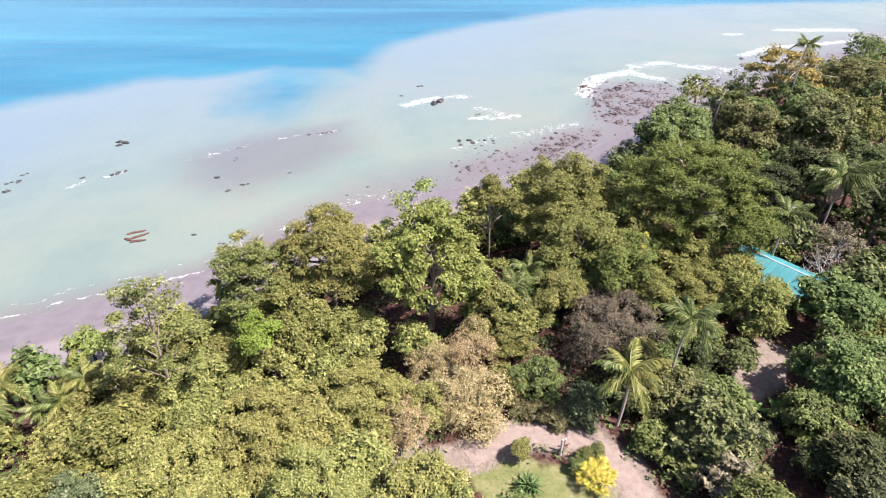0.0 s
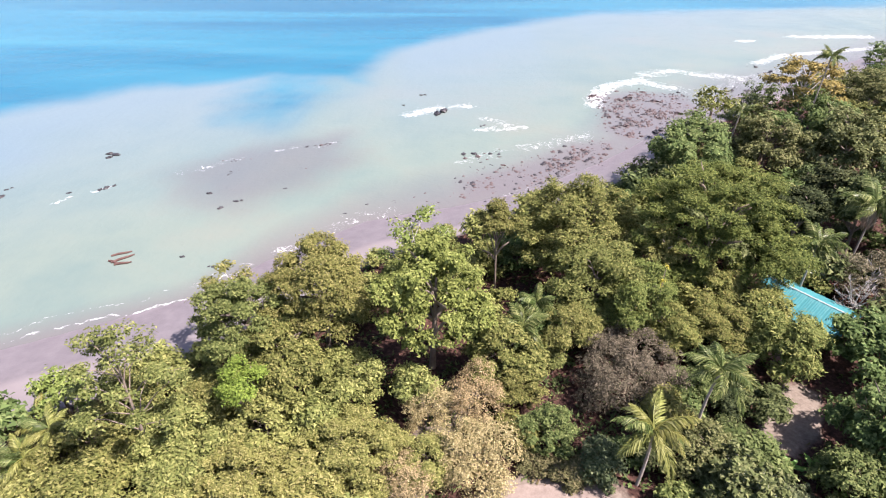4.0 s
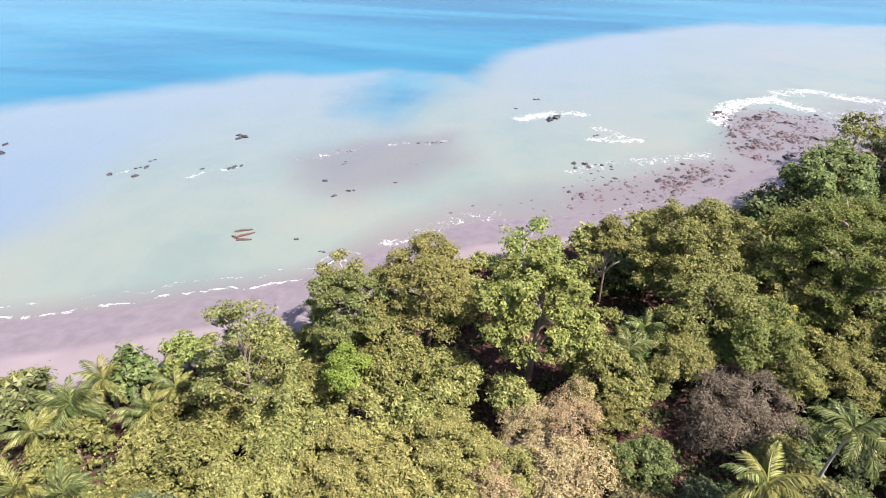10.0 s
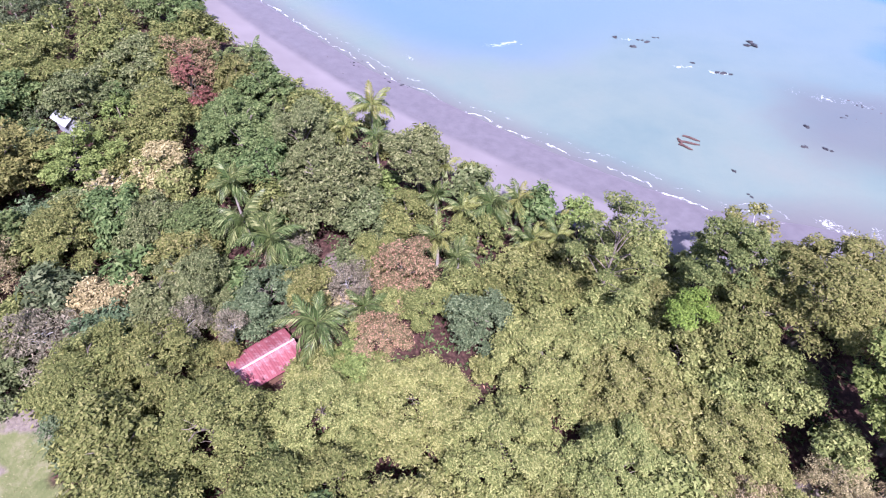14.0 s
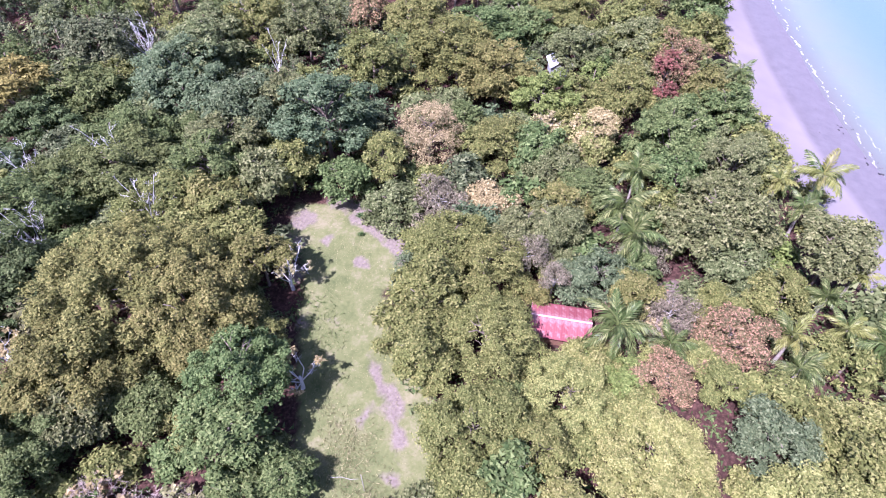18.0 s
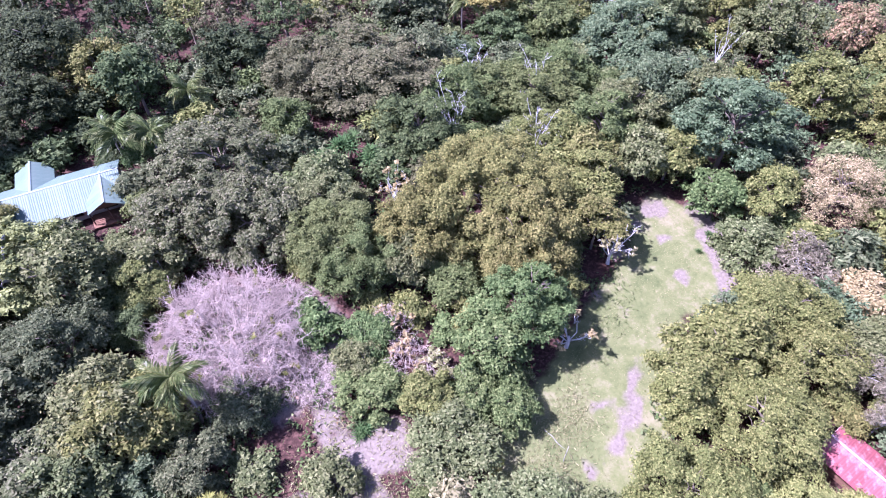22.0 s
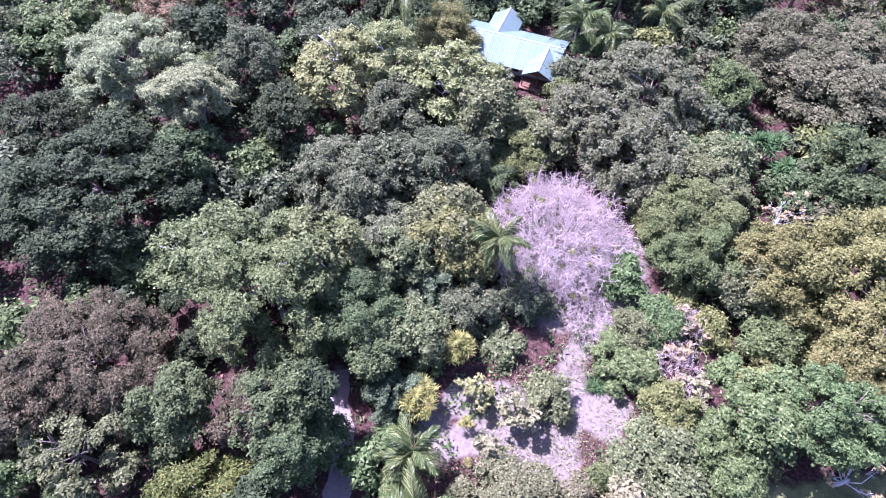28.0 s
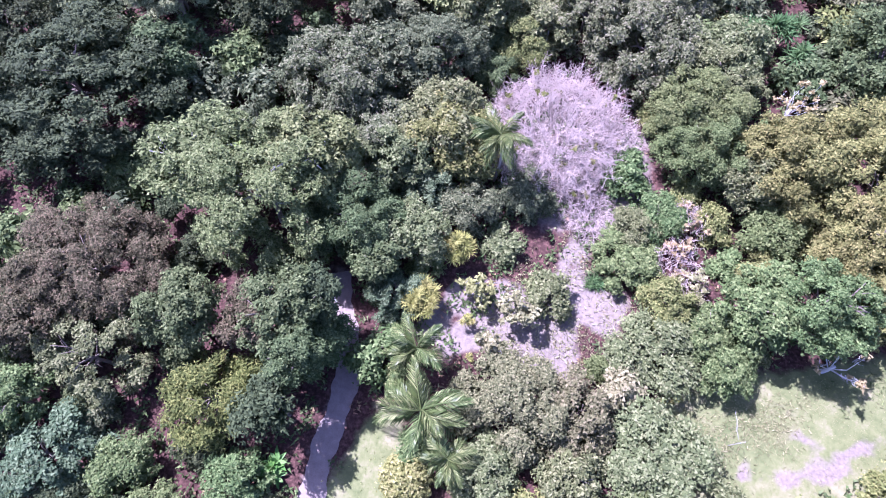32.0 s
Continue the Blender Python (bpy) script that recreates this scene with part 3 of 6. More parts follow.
    CROWNS[key] = V if raw else mesh_of("crown", V, F, LEAF_MAT[species])
    return CROWNS[key]


def trunk_mesh(variant, pale=False):
    """A trunk one metre high with its limbs, to be stretched to the tree."""
    key = (variant, pale)
    if key in TRUNKS:
        return TRUNKS[key]
    rng = np.random.default_rng(90 + variant)
    lean = rng.normal(0, .06, 2)
    pts = [(0, 0, -.03), (lean[0] * .3, lean[1] * .3, .2), (lean[0], lean[1], .5), (lean[0] * 1.4, lean[1] * 1.2, .82)]
    bits = [tube(pts, (.075, .055, .042, .02), 7)]
    for k in range(9):
        a, z0 = k * 2.4 + rng.uniform(-.4, .4), rng.uniform(.32, .7)
        out, up = rng.uniform(.45, .78), rng.uniform(.12, .34)
        p0 = np.array([lean[0] * z0 * 1.6, lean[1] * z0 * 1.6, z0])
        p1 = p0 + np.array([math.cos(a) * out * .5, math.sin(a) * out * .5, up * .65])
        p2 = p0 + np.array([math.cos(a + .2) * out, math.sin(a + .2) * out, up])
        bits.append(tube([p0, p1, p2], (.026, .017, .006), 5))
        q = p1 + np.array([math.cos(a - .8) * .28, math.sin(a - .8) * .28, .16])
        bits.append(tube([p1, (p1 + q) / 2 + (0, 0, .03), q], (.013, .009, .004), 4))
    TRUNKS[key] = mesh_of("trunk", *joined(bits), M_PALE_BARK if pale else M_BARK, True)
    return TRUNKS[key]


LOOKS = {"green": "mid-green broadleaf tree with a clumped crown", "olive": "olive-green broadleaf tree with dense small leaves", "yellow": "yellow-green bushy tree with a dense low crown",
         "grey": "grey-green broadleaf tree with glossy pale leaves", "greydk": "dull grey-green tree of the woods", "dark": "dark green forest tree with a dense crown",
         "darkgrey": "very dark green spreading tree with a wide crown", "fern": "dark green feathery-leaved tree with a broad crown", "gold": "golden olive tree with a broad domed crown",
         "bamboo": "yellow-green arching thicket of fine leaves", "moss": "moss-green tree with a smooth rounded crown", "moss2": "tall green tree with pale young leaves",
         "teal": "blue-green broadleaf tree in the woods", "lime": "small bright lime-green tree", "lime2": "fresh light green leafy tree", "lime3": "rounded sunlit green tree beside the drive",
         "airy": "tall slender tree with an open crown", "light": "pale yellow-green tree with an open crown", "feather": "pale silvery feathery-leaved tree", "rust": "tree with orange-brown dying leaves",
         "red": "small tree with bright red leaves", "russet": "tree with grey-green and brownish leaves", "russet2": "brown-tinged green bushy tree at the lawn's edge", "rose": "pinkish-brown tinged wide tree",
         "blossom": "grey-green tree with pale flowers among its leaves", "dry": "dry beige-leaved shrubby tree", "straw": "tree with pale straw-yellow leaves", "straw2": "thin pale green shrub on dry ground",
         "shore": "green broadleaf tree with tiered limbs at the beach", "amber": "amber-yellow tree with an open umbrella crown", "thicket": "dark grey-brown thicket of twigs and few leaves", "greydry": "leaf-poor grey shrub with many twigs"}
PLACED = []
COUNT = [0]


def tree(species, x, y, h, r, name="tree", group="", thin=1.0):
    COUNT[0] += 1
    i = COUNT[0]
    rng = np.random.default_rng(1000 + i)
    size = "S" if r < 3.1 else "M" if r < 6.0 else "L" if r < 10 else "X"
    flat = HABIT.get(species, PLAIN_HABIT)[4]
    tall = min(flat * r * 1.05, h * .6)                        # half the crown's height
    low = h < r * 1.9 and r < 4
    name = "shrub" if h < 5.2 else name
    t = thing(name, (x, y, gz(x, y) - 0.05), LOOKS[species], "shrub" if name == "shrub" else "tree", group, rng.uniform(0, 360))
    k = r / SIZES[size]
    away = math.hypot(x - 4, y - 8)
    crown = part("crown", crown_mesh(species, size, i % 2, thin * (1.0 if away < 68 else .7 if away < 105 else .45)), None, t)
    kz = tall / (SIZES[size] * flat)
    crown.location, crown.scale = (0, 0, h - tall * 1.05), (k * rng.uniform(.88, 1.06), k * rng.uniform(.88, 1.1), kz)
    crown.rotation_euler = (rng.normal(0, .09), rng.normal(0, .09), 0)
    stem = part("trunk", trunk_mesh(i % 5, species in ("straw2", "greydry", "moss2", "light")), None, t)
    girth = min(r * 1.0, h * .34)
    stem.scale = (girth, girth, h - tall * .25)
    PLACED.append((x, y, r))
    return t


# ---- palms ----
FRONDS = {}


def frond_mesh(droop, material, seed=0):
    key = (droop, material.name)
    if key in FRONDS:
        return FRONDS[key]
    rng = np.random.default_rng(int(droop * 100) + seed)
    n = 38
    s = np.linspace(0, 1, n)
    rise = .55 - droop * .3
    spine = np.stack([s * (1 - .2 * droop * s), .05 * np.sin(s * 2.5), rise * s - (.22 + droop * .78) * s ** 2.1], 1)
    v, f = tube(spine[::3], np.linspace(.020, .005, len(spine[::3])), 4)
    v, f = [tuple(p) for p in v], list(f)
    for i in range(3, n):
        d = unit(spine[i] - spine[i - 1])
        ln = .27 * math.sin(math.pi * min(1, .16 + s[i] * .82) ** .8) + .05
        for side in (-1, 1):
            out = unit(np.array([.75, side * .72, -.42 - .25 * droop]) + rng.normal(0, .1, 3))
            a = spine[i]
            tip, k = a + out * ln, len(v)
            v += [tuple(a - d * .012), tuple(a + out * ln * .5 + d * .021 + (0, 0, .015)), tuple(tip - np.array([0, 0, ln * .35])), tuple(a + out * ln * .5 - d * .021 + (0, 0, .015))]
            f.append((k, k + 1, k + 2, k + 3))
    FRONDS[key] = mesh_of("frond", v, f, material)
    return FRONDS[key]


def palm(x, y, h, reach, yellowed=False, dead=0, label="coconut palm with arching fronds"):
    COUNT[0] += 1
    rng = np.random.default_rng(5000 + COUNT[0])
    t = thing("palm_tree", (x, y, gz(x, y) - 0.05), label, "palm tree", "coconut palms")
    lean = rng.normal(0, .05, 2) * h
    top = np.array([0, 0, h])
    pts = [top * s + np.array([lean[0], lean[1], 0]) * (s ** 2 - s) * 1.5 for s in np.linspace(0, 1, 7)]
    rad = .16 if h > 7 else .2
    part("trunk", mesh_of("trunk", *tube(pts, np.linspace(rad * 1.35, rad * .8, 7), 8), M_PALM_BARK, True), None, t)
    n = 15
    for k in range(n):
        young = k / n
        fr = part("frond", frond_mesh((.4, .55, .75, .95)[min(3, int(4 * (1 - young)))], M_FROND_YELLOW if yellowed and k % 3 else M_FROND), None, t)
        fr.location = top
        fr.rotation_euler = (rng.normal(0, .35), -.85 * young ** 1.3 + .02 + rng.normal(0, .12), k * 2.39996 + rng.normal(0, .3))
        fr.scale = (reach * rng.uniform(.9, 1.3),) * 3
    for k in range(dead):
        fr = part("frond", frond_mesh(1.0, M_FROND_DEAD), None, t, "hanging dead brown frond")
        fr.location, fr.rotation_euler, fr.scale = top - np.array([0, 0, .3]), (0, .8, k * 1.1), (reach * .8,) * 3
    PLACED.append((x, y, reach * .75))
    return t

tree("shore", -25.6, 63.0, 16.5, 7.4)
tree("olive", -16.6, 66.5, 19.0, 7.6)
tree("olive", -20.5, 58.5, 12.5, 5.2)
tree("lime2", -1.8, 64.8, 21.0, 9.1)
tree("olive", 21.7, 87.4, 18.0, 10.8)
tree("olive", 8.1, 82.5, 16.0, 3.3)
tree("fern", 42.0, 83.0, 23.5, 13.2)
tree("green", 51.9, 120.4, 17.0, 9.1)
tree("grey", 86.6, 121.6, 17.0, 9.8)
tree("grey", 110.3, 150.4, 18.0, 10.2)
tree("grey", 71.7, 125.7, 15.0, 8.2)
tree("green", 87.8, 135.3, 16.0, 8.0)
tree("olive", 22.0, 74.3, 14.0, 7.1)
tree("lime3", 27.3, 70.6, 13.0, 6.0)
tree("bamboo", 38.6, 74.4, 11.0, 7.2)
tree("bamboo", 44.7, 63.6, 10.0, 5.2)
tree("bamboo", 44.8, 69.8, 9.5, 3.0)
tree("bamboo", 30.9, 66.3, 9.0, 3.9)
tree("bamboo", 37.4, 66.7, 9.0, 4.3)
tree("olive", 7.9, 62.8, 10.0, 5.7)
tree("olive", 16.9, 66.7, 9.0, 3.8)
tree("green", 11.7, 69.7, 8.0, 3.7)
tree("thicket", 24.6, 61.7, 8.0, 7.0)
tree("green", 12.6, 51.3, 6.0, 3.5)
tree("teal", 17.5, 48.3, 4.5, 2.5)
tree("dry", 3.9, 56.0, 7.0, 3.9)
tree("dry", 3.7, 48.7, 6.0, 5.1)
tree("dry", -2.1, 55.1, 6.0, 3.4)
tree("dry", -5.2, 45.3, 5.0, 4.4)
tree("olive", 9.2, 58.3, 6.0, 3.7)
tree("green", 56.4, 63.4, 10.5, 5.4)
tree("green", 49.5, 50.5, 11.0, 5.8)
tree("dark", 39.8, 55.7, 5.0, 2.3)
tree("greydry", 66.7, 79.7, 9.0, 4.9)
# five dark-leaved crowns added in place of the deep shade under the canopy
tree("dark", 72.0, 93.0, 15.0, 5.2)
tree("darkgrey", 77.0, 85.5, 14.0, 5.4)
tree("darkgrey", 61.5, 94.0, 13.0, 4.6)
tree("dark", 80.0, 99.0, 16.0, 6.2)
tree("darkgrey", 71.0, 100.5, 14.0, 4.8)
tree("grey", 29.0, 48.7, 7.0, 3.9)
tree("green", 44.5, 45.2, 7.0, 4.3)
tree("olive", 32.3, 79.4, 14.0, 4.3)
tree("yellow", -12.8, 58.3, 8.0, 5.5)
tree("yellow", -21.0, 51.0, 8.0, 5.7)
tree("yellow", -31.0, 50.8, 8.0, 5.3)
tree("lime", -23.0, 52.6, 12.4, 2.5)
tree("yellow", -27.6, 45.1, 7.0, 5.9)
tree("yellow", -10.6, 48.2, 7.0, 6.8)
tree("olive", -39.5, 48.0, 8.0, 4.8)
tree("olive", -37.4, 53.5, 9.0, 4.1)
tree("yellow", -3.9, 57.3, 7.0, 3.0)
tree("yellow", -42.8, 41.9, 6.0, 5.4)
tree("yellow", -16.8, 44.1, 6.0, 5.6)
tree("yellow", -2.2, 48.3, 5.0, 3.6)
tree("green", -157.7, 13.1, 14.0, 8.9)
tree("olive", -135.3, 16.4, 12.0, 5.8)
tree("olive", -128.7, 7.6, 12.0, 7.7)
tree("green", -104.8, 22.5, 12.0, 6.2)
tree("olive", -103.7, 4.3, 12.0, 7.0)
tree("red", -103.3, 10.9, 10.0, 1.9)
tree("green", -90.0, 14.7, 14.0, 7.7)
tree("grey", -85.3, 23.4, 13.0, 6.4)
tree("grey", -71.3, 23.3, 13.0, 9.4)
tree("grey", -63.9, 26.7, 9.0, 5.0)
tree("grey", -68.7, 38.3, 12.0, 4.6)
tree("yellow", -85.5, -0.3, 10.0, 5.8)
tree("grey", -75.1, -3.3, 10.0, 6.1)
tree("moss", -71.5, 2.8, 9.0, 4.6)
tree("grey", -62.3, -0.1, 9.0, 6.0)
tree("teal", -54.0, 8.4, 8.5, 4.6)
tree("teal", -37.3, 32.0, 8.0, 4.2)
tree("rust", -49.2, 26.5, 9.0, 4.7)
tree("bamboo", -54.5, 24.6, 7.5, 3.2)
tree("rust", -41.3, 19.9, 7.0, 3.8)
tree("greydry", -52.6, 19.4, 6.0, 3.8)
tree("greydry", -50.6, 3.1, 7.0, 2.1)
tree("olive", -48.7, -6.5, 10.0, 7.2)
tree("yellow", -39.8, 10.9, 5.5, 5.0)
tree("yellow", -30.4, 20.0, 7.0, 6.7)
tree("yellow", -28.4, 36.2, 8.0, 7.3)
tree("yellow", -20.9, 25.2, 7.0, 7.3)
tree("yellow", -20.7, 43.0, 8.0, 6.5)
tree("yellow", -13.2, 34.6, 7.0, 6.7)
tree("olive", -37.7, 42.6, 8.0, 5.8)
tree("olive", -28.4, 52.6, 8.0, 4.2)
tree("olive", -42.8, 26.6, 7.0, 3.3)
tree("greydry", -62.4, 14.1, 6.0, 3.9)
tree("grey", -58.7, -4.1, 9.0, 5.3)
tree("olive", -61.3, 32.5, 7.0, 4.3)
tree("green", -81.3, 16.6, 10.0, 5.3)
tree("teal", -67.1, -42.8, 19.0, 8.8)
tree("teal", -68.2, -61.2, 15.0, 8.8)
tree("green", -51.0, -55.2, 13.0, 6.4)
tree("grey", -53.6, -47.2, 11.0, 5.8)
tree("olive", -42.1, -44.6, 11.0, 5.2)
tree("olive", -37.5, -36.2, 10.0, 4.2)
tree("gold", -105.7, -33.2, 15.0, 12.5)
tree("gold", -100.4, -22.3, 14.0, 8.0)
tree("green", -60.0, -36.1, 8.0, 4.9)
tree("dry", -76.7, -27.3, 11.0, 7.4)
tree("olive", -66.2, -31.4, 10.0, 4.5)
tree("straw", -64.4, -10.9, 8.0, 4.0)
tree("greydry", -60.4, -18.2, 8.0, 5.1)
tree("grey", -58.0, -25.7, 7.0, 4.8)
tree("lime2", -96.1, -11.4, 12.0, 7.2)
tree("straw", -86.9, 0.1, 11.0, 5.0)
tree("olive", -66.2, -0.3, 9.0, 4.9)
tree("olive", -77.9, -13.4, 11.0, 6.4)
tree("green", -77.9, -7.5, 11.0, 5.9)
tree("olive", -51.2, -13.2, 10.0, 6.8)
tree("greydry", -53.8, -2.2, 8.0, 3.4)
tree("olive", -38.9, -11.4, 11.0, 5.9)
tree("olive", -37.4, -2.0, 10.0, 6.6)
tree("olive", -32.4, -9.9, 9.0, 4.6)
tree("yellow", -34.8, 9.2, 7.0, 6.5)
tree("olive", -25.7, 0.4, 8.0, 6.8)
tree("lime2", -38.6, 14.2, 6.0, 4.2)
tree("yellow", -35.4, 16.6, 6.0, 4.4)
tree("yellow", -46.5, 24.6, 5.5, 3.2)
tree("olive", -18.5, 1.8, 6.0, 4.4)
tree("yellow", -13.0, 5.5, 5.5, 4.2)
tree("grey", -126.4, 2.4, 12.0, 7.9)
tree("red", -109.2, 9.7, 13.0, 2.3)
tree("rust", -118.2, -61.6, 13.0, 5.8)
tree("olive", -116.7, -47.9, 14.0, 7.6)
tree("green", -128.2, -26.0, 13.0, 8.1)
tree("grey", -119.9, -10.0, 12.0, 6.4)
tree("olive", -100.5, -82.2, 14.0, 8.3)
tree("grey", -101.3, -68.5, 15.0, 7.6)
tree("olive", -93.1, -47.5, 14.0, 7.7)
tree("green", -96.6, 15.1, 12.0, 6.6)
tree("olive", -110.1, 18.9, 11.0, 6.0)
tree("gold", -23.9, -45.3, 17.0, 12.8)
tree("gold", -13.3, -45.5, 13.0, 8.0)
tree("green", -19.9, -26.0, 13.0, 6.1)
tree("gold", -24.5, -36.1, 15.0, 8.1)
tree("moss", -0.1, -48.9, 11.0, 7.0)
tree("green", -13.0, -23.6, 10.0, 4.8)
tree("amber", -53.0, -103.0, 16.0, 7.1)
tree("moss", -53.3, -76.5, 11.0, 9.8)
tree("moss", -40.2, -77.1, 10.0, 7.2)
tree("grey", -81.6, -82.9, 14.0, 8.9)
tree("grey", -73.6, -57.4, 14.0, 6.7)
tree("greydk", -36.2, -114.4, 13.0, 9.1)
tree("greydk", -30.4, -92.2, 12.0, 8.6)
tree("dark", -21.3, -68.4, 12.0, 7.4)
tree("greydk", -19.5, -88.6, 12.0, 7.0)
tree("olive", -41.1, -57.8, 10.0, 7.1)
tree("dark", -50.5, -94.7, 11.0, 6.9)
tree("green", -12.1, -16.7, 6.0, 3.5)
tree("greydk", -59.7, -130.0, 14.0, 7.9)
tree("greydk", -74.7, -105.0, 14.0, 9.2)
tree("green", -116.9, -31.6, 14.0, 10.2)
tree("olive", -136.4, -18.4, 14.0, 10.7)
tree("olive", -134.6, -1.2, 13.0, 8.9)
tree("rust", -123.6, 11.1, 12.0, 6.9)
tree("blossom", 12.4, -70.7, 15.0, 11.1)
tree("blossom", 9.6, -57.6, 12.0, 8.5)
tree("blossom", 20.1, -61.6, 12.0, 7.7)
tree("moss", -1.9, -44.4, 10.0, 6.4)
tree("grey", -2.0, -56.5, 10.0, 6.3)
tree("green", -9.3, -20.4, 6.0, 4.2)
tree("green", -0.1, -33.5, 5.0, 3.7)
tree("green", 2.0, -24.8, 4.5, 4.2)
tree("grey", -4.6, -15.3, 5.0, 4.7)
tree("green", 5.6, -38.1, 5.0, 2.8)
tree("olive", 50.3, -74.0, 11.0, 6.2)
tree("light", 54.7, -59.0, 15.0, 6.1)
tree("light", 42.1, -58.2, 16.0, 7.9)
tree("grey", 35.3, -54.1, 14.0, 5.7)
tree("greydk", 48.9, -51.1, 12.0, 6.8)
tree("greydk", 36.4, -44.6, 12.0, 6.6)
tree("olive", 27.1, -53.1, 8.0, 4.3)
tree("dark", 28.6, -46.6, 6.0, 3.3)
tree("grey", 31.3, -33.0, 11.0, 5.6)
tree("greydk", 41.3, -39.2, 11.0, 5.9)
tree("blossom", 45.2, -31.6, 11.0, 6.5)
tree("grey", 35.9, -26.3, 10.0, 5.3)
tree("rose", -20.4, -88.3, 14.0, 16.3)
tree("rose", -9.0, -95.6, 13.0, 10.4)
tree("moss", -0.3, -80.9, 10.0, 4.8)
tree("moss", -32.6, -75.0, 11.0, 9.0)
tree("moss", -46.6, -70.9, 11.0, 9.5)
tree("teal", -73.7, -81.7, 14.0, 11.4)
tree("grey", -58.4, -57.9, 12.0, 8.3)
tree("olive", -44.8, -49.0, 10.0, 5.9)
tree("olive", -58.0, -45.1, 10.0, 5.3)
tree("grey", -91.2, -86.8, 13.0, 9.6)
# tall dark-leaved trees added; their leaf colour carries the deep shade behind the house
tree("darkgrey", 56.0, -97.0, 17.0, 6.8)
tree("darkgrey", 40.5, -117.0, 18.0, 8.2)
tree("dark", 24.0, -101.0, 15.0, 5.6)
tree("darkgrey", 67.7, -115.5, 15.0, 10.8)
tree("darkgrey", 43.1, -103.0, 13.0, 8.0)
tree("olive", 30.5, -111.6, 13.0, 9.1)
tree("darkgrey", 4.0, -108.4, 12.0, 9.9)
tree("dark", 71.1, -98.0, 14.0, 8.6)
tree("moss", -60.8, -95.3, 12.0, 9.8)
tree("airy", -6.6, -46.9, 8.0, 3.4)
tree("darkgrey", 79.8, -16.7, 15.0, 15.2)
tree("darkgrey", 96.9, -20.9, 13.0, 8.0)
tree("feather", 92.7, -38.8, 17.0, 12.4)
tree("feather", 77.1, -35.4, 16.0, 7.1)
tree("light", 60.6, -53.8, 16.0, 9.0)
tree("blossom", 48.9, -33.7, 14.0, 7.9)
tree("olive", 29.7, -31.4, 11.0, 5.9)
tree("blossom", 38.2, -28.9, 10.0, 4.8)
tree("moss2", 46.8, -12.6, 17.0, 10.6)
tree("moss2", 43.2, -19.0, 15.0, 5.8)
tree("moss2", 57.0, -11.8, 15.0, 5.7)
tree("dark", 35.8, -14.8, 10.0, 6.2)
tree("russet", 61.3, 4.2, 13.0, 10.2)
tree("russet", 64.0, 10.1, 12.0, 7.2)
tree("dark", 48.0, 4.8, 12.0, 4.8)
tree("russet", 39.6, 1.6, 12.0, 4.0)
tree("greydk", 23.7, -23.7, 6.0, 4.2)
tree("greydk", 16.7, -29.2, 5.0, 3.5)
tree("teal", 29.7, -23.8, 6.0, 3.9)
tree("grey", 2.1, -30.2, 5.0, 3.4)
tree("grey", -1.8, -62.7, 9.0, 5.3)
tree("grey", -9.4, -41.9, 9.0, 4.5)
tree("grey", 9.3, -16.9, 4.0, 2.8)
tree("dark", 33.6, 2.8, 9.0, 4.4)
tree("dark", 72.8, -28.0, 11.0, 5.2)
tree("green", 112.5, -41.3, 14.0, 8.2)
tree("dark", 118.4, -38.0, 13.0, 6.1)
tree("greydk", 78.0, -50.0, 13.0, 6.9)
tree("darkgrey", 64.3, -41.4, 11.0, 5.0)
tree("fern", 39.8, 11.3, 10.0, 5.8)
tree("airy", 55.3, 13.1, 11.0, 6.7)
tree("teal", 53.2, 23.9, 7.0, 5.0)
tree("green", 45.8, 21.8, 6.0, 3.7)
tree("green", 60.2, 20.7, 8.0, 3.8)
tree("russet2", 9.2, -1.6, 7.0, 7.7)
tree("russet2", 1.7, -3.7, 6.0, 4.5)
tree("grey", -8.0, -3.6, 4.0, 5.7)
tree("grey", 8.9, 5.5, 5.0, 4.4)
tree("dark", 33.1, -0.3, 8.0, 4.0)
tree("teal", 27.2, -8.7, 5.0, 3.5)
tree("straw2", -2.3, -9.2, 4.0, 2.7)
tree("yellow", 16.4, 10.2, 4.0, 2.5)
tree("gold", 108.3, -60.4, 16.0, 9.1)
tree("gold", 93.4, -68.5, 15.0, 6.8)
tree("rust", 99.4, -53.5, 12.0, 7.7)
tree("light", 112.3, -44.9, 11.0, 5.4)
tree("rust", 102.0, -81.4, 15.0, 7.2)
tree("greydk", 32.5, -63.2, 4.0, 2.6)
tree("grey", 25.3, -56.8, 8.0, 5.1)
tree("dark", 31.9, -51.0, 6.0, 3.9)
tree("darkgrey", 33.6, -3.3, 12.0, 2.8)

palm(29.4, 50.9, 13.5, 4.0)
palm(21.7, 46.5, 9.5, 4.2, yellowed=True)
palm(66.8, 85.3, 15.0, 5.2, dead=6)
palm(86.0, 137.2, 24.0, 3.2)
palm(65.7, 130.0, 14.0, 2.8)
palm(-43.6, 48.5, 6.7, 2.9, yellowed=True)
palm(-45.4, 45.8, 5.2, 2.8, yellowed=True)
palm(10.2, 64.4, 8.0, 3.4)
palm(12.7, 69.3, 8.0, 2.8)
palm(56.4, 79.8, 11.0, 3.9)
palm(-85.2, 37.2, 9.2, 4.4, yellowed=True)
palm(-84.9, 31.9, 6.7, 2.7, yellowed=True)
palm(-79.1, 35.3, 6.7, 3.0)
palm(-67.1, 42.0, 5.9, 3.1, yellowed=True)
palm(-62.5, 38.6, 4.4, 2.9)
palm(-57.6, 40.7, 4.4, 3.3, yellowed=True)
